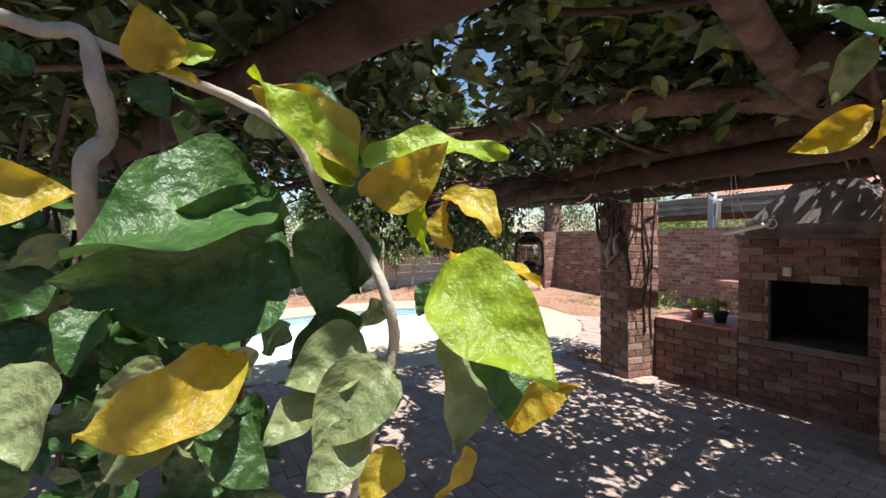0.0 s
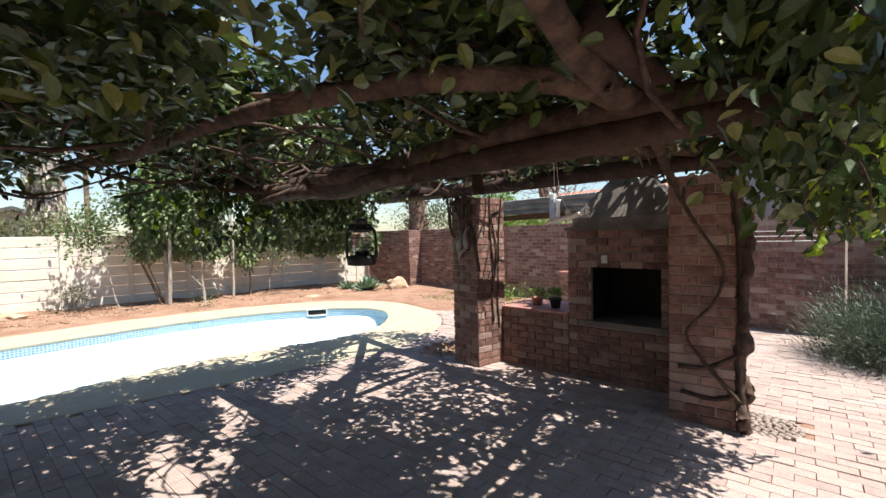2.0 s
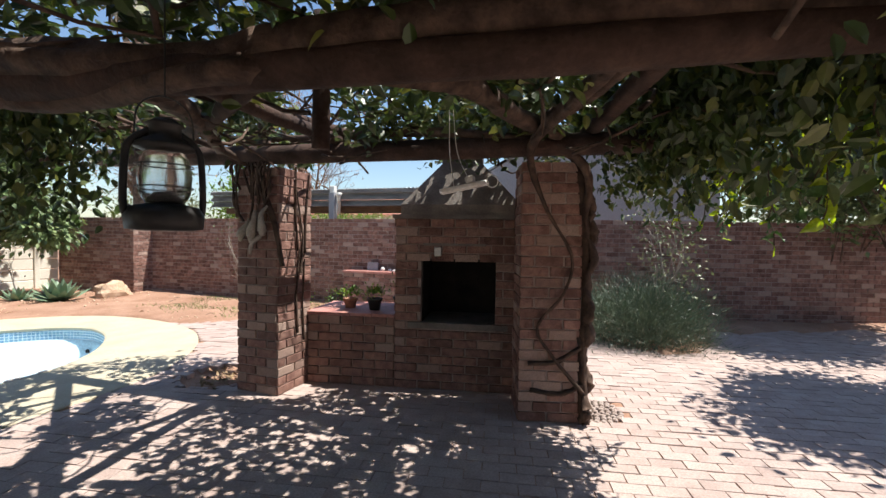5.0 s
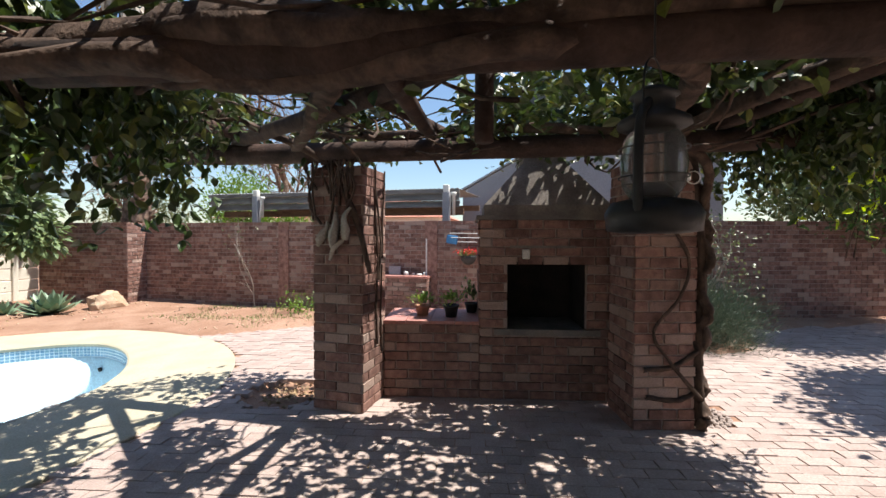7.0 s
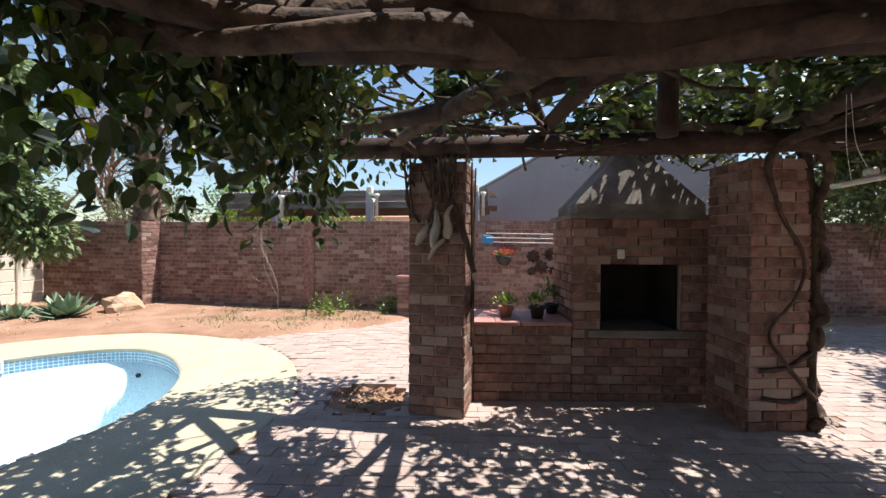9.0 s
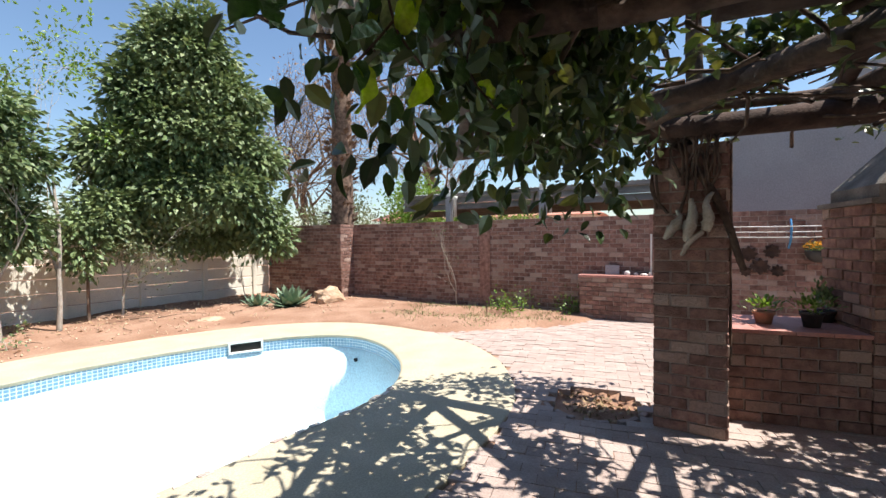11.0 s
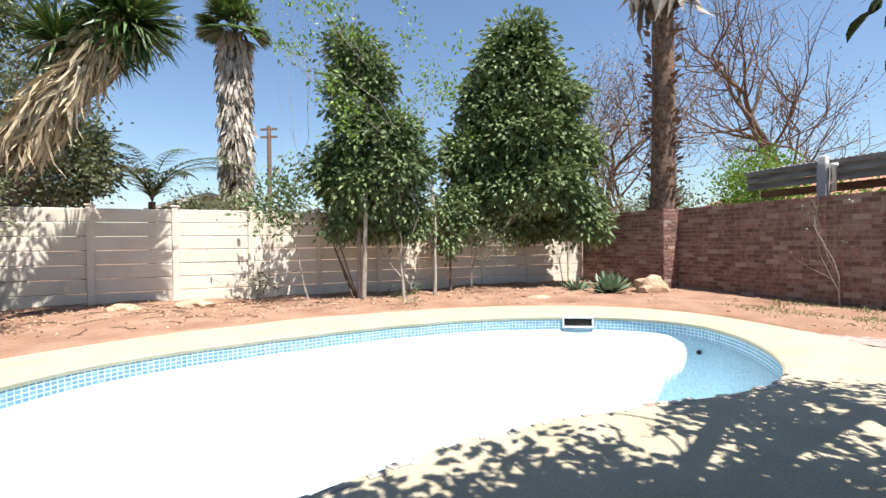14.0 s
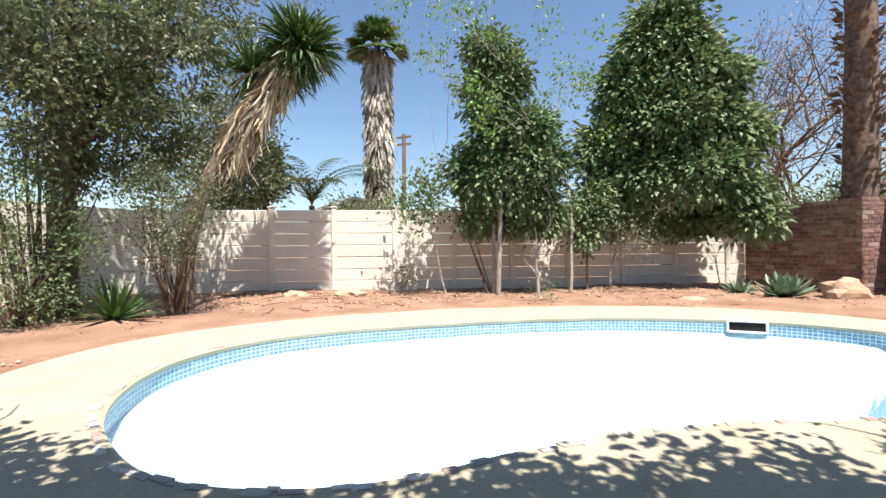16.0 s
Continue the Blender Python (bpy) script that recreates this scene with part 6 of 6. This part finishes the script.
def litter():
    rng = np.random.default_rng(48)
    n = 5200
    x, y = rng.uniform(-11, 6.5, n), rng.uniform(4.5, 16, n)
    d = np.hypot(x - CEN[0], y - CEN[1])
    a = np.arctan2(y - CEN[1], x - CEN[0]) % (2 * np.pi)
    ok = (d > np.interp(a, TH, R_OUT, period=2 * np.pi) + .1) & ~inside(PAVED, x, y)
    line = (x - CORNER[0]) * .48 + (y - CORNER[1]) * -.877
    brick = (x - W0[0]) * B[0] + (y - W0[1]) * B[1]
    ok &= (line > .1) & (brick < -.1) & (rng.uniform(0, 1, n) < np.clip(1.3 - line / 3.2, .12, 1))
    x, y = x[ok], y[ok]
    P = np.column_stack([x, y, soil_z(x, y) + .008])
    D = rng.normal(0, 1, P.shape) * (1, 1, .25)
    tagged(leaves("leaf_litter", P, D, rng.uniform(.03, .1, len(P)), LEAF_SMALL, m_dry, None, "scattered dry leaves and twigs on the soil", turn=.5, seed=49), kind="stuff")
    st = []
    for k in range(130):
        i = rng.integers(0, len(P))
        b, an, l = P[i], rng.uniform(0, 6.28), rng.uniform(.15, .6)
        st.append([(b[0], b[1], b[2], .006), (b[0] + l * .5 * math.cos(an), b[1] + l * .5 * math.sin(an), b[2] + .015, .005), (b[0] + l * math.cos(an + .2), b[1] + l * math.sin(an + .2), b[2], .003)])
    tagged(tubes("fallen_twigs", st, m_bark, None, "fallen twigs on the soil", 4, .1, 50), kind="stuff")
    # clods and pebbles
    m = 1800
    i = rng.integers(0, len(P), m)
    c = P[i] + rng.normal(0, .12, (m, 3)) * (1, 1, 0)
    r = rng.uniform(.006, .028, m)
    t = np.array([(1, 0, 0), (-1, 0, 0), (0, 1, 0), (0, -1, 0), (0, 0, 1), (0, 0, -1)])
    v = c[:, None, :] + t[None] * r[:, None, None] * rng.uniform(.6, 1.2, (m, 6, 1))
    f = np.array([(0, 2, 4), (2, 1, 4), (1, 3, 4), (3, 0, 4), (2, 0, 5), (1, 2, 5), (3, 1, 5), (0, 3, 5)])
    tagged(mesh_np("clods", v.reshape(-1, 3), ((np.arange(m) * 6)[:, None, None] + f[None]).reshape(-1, 3), m_rock, None, "small clods and pebbles in the soil"), kind="stuff")
    # sparse grass by the brick wall
    n = 4200
    s, dd = rng.uniform(2.2, 7.0, n), rng.uniform(.15, 2.2, n)
    p = W0[None] + U[None] * s[:, None] - B[None] * dd[:, None]
    p = p[np.sin(p[:, 0] * 4.1 + 1) * np.sin(p[:, 1] * 3.3) > -.15]
    rr = np.hypot(p[:, 0] - CEN[0], p[:, 1] - CEN[1])
    an = np.arctan2(p[:, 1] - CEN[1], p[:, 0] - CEN[0]) % (2 * np.pi)
    p = p[(rr > np.interp(an, TH, R_OUT, period=2 * np.pi) + .05) & ~inside(PAVED, p[:, 0], p[:, 1])]
    P = np.column_stack([p, soil_z(p[:, 0], p[:, 1])])
    tagged(leaves("grass", P, rng.normal(0, .6, P.shape) + (0, 0, .8), rng.uniform(.03, .09, len(P)), NEEDLE, m_grass, None, "sparse dry grass on the soil", turn=.8, seed=51, width=1.6), kind="stuff")


litter()
bush("weed", (4.15, 10.05), (.32, .28, .13), 420, .06, m_lime, "low broad-leaved green weed in the bed", 181, category="weed")
bush("weed", (4.95, 9.35), (.3, .2, .12), 350, .05, m_lime, "low green weed at the counter's foot", 182, category="weed")
bush("overhanging_tree", (6.45, .85), (1.0, .55, .45), 7000, .11, m_vine, "leafy tree overhanging the sunny paving", 183, LEAF_OVAL, -.4, z=2.75, root=(9.6, -.6))
bush("shade_tree", (9.9, 1.7), (1.3, 1.3, .6), 14000, .11, m_tree, "leafy tree shading the paving beside the boundary wall", 188, LEAF_OVAL, -.2, z=3.7, root=(11.0, .2))
bush("corner_tree", (10.3, 1.6), (1.8, 1.5, 1.3), 6000, .11, m_tree, "leafy tree by the dark boundary wall", 184, z=3.4, root=(10.9, 1.0))
sapling("sapling", (7.15, 3.95), 1.75, (.02, 0), 520, .06, m_olive, "slim young tree growing out of the rosemary", 185, .028, .5)
leafy_tree("big_tree", (-9.5, 7.4), [(-9.6, 8.0, 2.9, 1.7, 1.5, 1.2), (-9.9, 8.6, 4.6, 2.0, 1.6, 1.4), (-9.2, 7.2, 4.2, 1.3, 1.2, 1.4), (-10.4, 9.6, 5.8, 2.0, 1.6, 1.0)], 30000, .09, m_olive, "big dense tree with small leaves by the precast wall", 186, .2, LEAF_SMALL, droop=.3)
leafy_tree("back_tree", (-12.6, 14.2), [(-12.6, 13.4, 3.2, 1.5, 1.3, 1.3)], 8000, .13, m_olive, "yellow-green tree behind the precast wall", 187, .12, LEAF_SMALL, droop=.3)


def arching_palm():
    e = thing("arching_palm", Matrix.Identity(4), "small feathery palm with arching fronds behind the wall", "palm")
    rng = np.random.default_rng(188)
    c = np.array((-12.3, 16.1, 2.5))
    tubes("trunk", [[(c[0], c[1], 0, .12), (*c, .1)]], m_bark, e, "", 8, .1, 1)
    P, D, ribs = [], [], []
    for k in range(11):
        a = k * 2.4
        pts = []
        p, d = c.copy(), np.array((math.cos(a) * .6, math.sin(a) * .6, 1.7))
        for i in range(16):
            pts.append((*p, .02 - .001 * i))
            p = p + d / np.linalg.norm(d) * .19
            d = d + np.array((math.cos(a) * .14, math.sin(a) * .14, -.13))
            sd = np.array((-math.sin(a), math.cos(a), 0))
            for s in (-1, 1):
                P.append(p.copy()), D.append(sd * s + d * .5 + (0, 0, -.3))
                P.append(p + d * .03), D.append(sd * s + d * .6 + (0, 0, -.35))
        ribs.append(pts)
    tubes("rib", ribs, m_bark, e, "", 4, .05, 2)
    leaves("frond", np.array(P), np.array(D), .5, BLADE, m_yucca, e, "", turn=.15, seed=3, width=1.3)["kind"] = "stuff"


arching_palm()

# ---- paving ----


def paving():
    base = new("pavement")
    tagged(base, "pale reddish clay brick paving in running rows", kind="structure")
    rng = np.random.default_rng(77)
    ux, uy = np.array(FU), np.array(FN)
    bl, bw = .222, .112
    it = []
    for j in range(-95, 95):
        for i in range(-50, 50):
            c = np.array((2.5, 3.0)) + ux * ((i + (.5 if j % 2 else 0)) * (bl)) + uy * (j * bw)
            it.append(c)
    C = np.array(it)
    ok = inside(PAVED, C[:, 0], C[:, 1])
    d = C - CEN
    a = np.arctan2(d[:, 1], d[:, 0]) % (2 * np.pi)
    ok &= np.linalg.norm(d, axis=1) > np.interp(a, TH, R_OUT, period=2 * np.pi) - .01
    ok &= ~((np.hypot(C[:, 0] - 1.75, C[:, 1] - 6.25) < .38) | (np.hypot(C[:, 0] - 3.85, C[:, 1] - 3.2) < .26))
    C = C[ok]
    o = np.argsort(np.hypot(C[:, 0] - 3.6, C[:, 1] - 2.2))
    C = C[o]
    yaw = math.atan2(ux[1], ux[0])
    mes = [brick_mesh((bl - .0045, bw - .0045, .05), m_paver, k) for k in range(3)]
    n = 300
    for k in range(n):
        ob = new("paver", mes[k % 3])
        ob.parent = base
        ob.location = (*C[k], -.025 + rng.normal(0, .0018))
        ob.rotation_euler = (rng.normal(0, .008), rng.normal(0, .006), yaw + rng.normal(0, .012))
    c3 = np.column_stack([C[n:], -.025 + rng.normal(0, .002, len(C) - n)])
    sz = np.tile((bl - .0045, bw - .0045, .05), (len(c3), 1)) + rng.normal(0, .0012, (len(c3), 3))
    tagged(boxes_np("paver_field", c3, sz, (*ux, 0), m_paver_i, base, "", (*uy, 0)), kind="stuff")
    rng2 = np.random.default_rng(78)


paving()
wall_bricks()
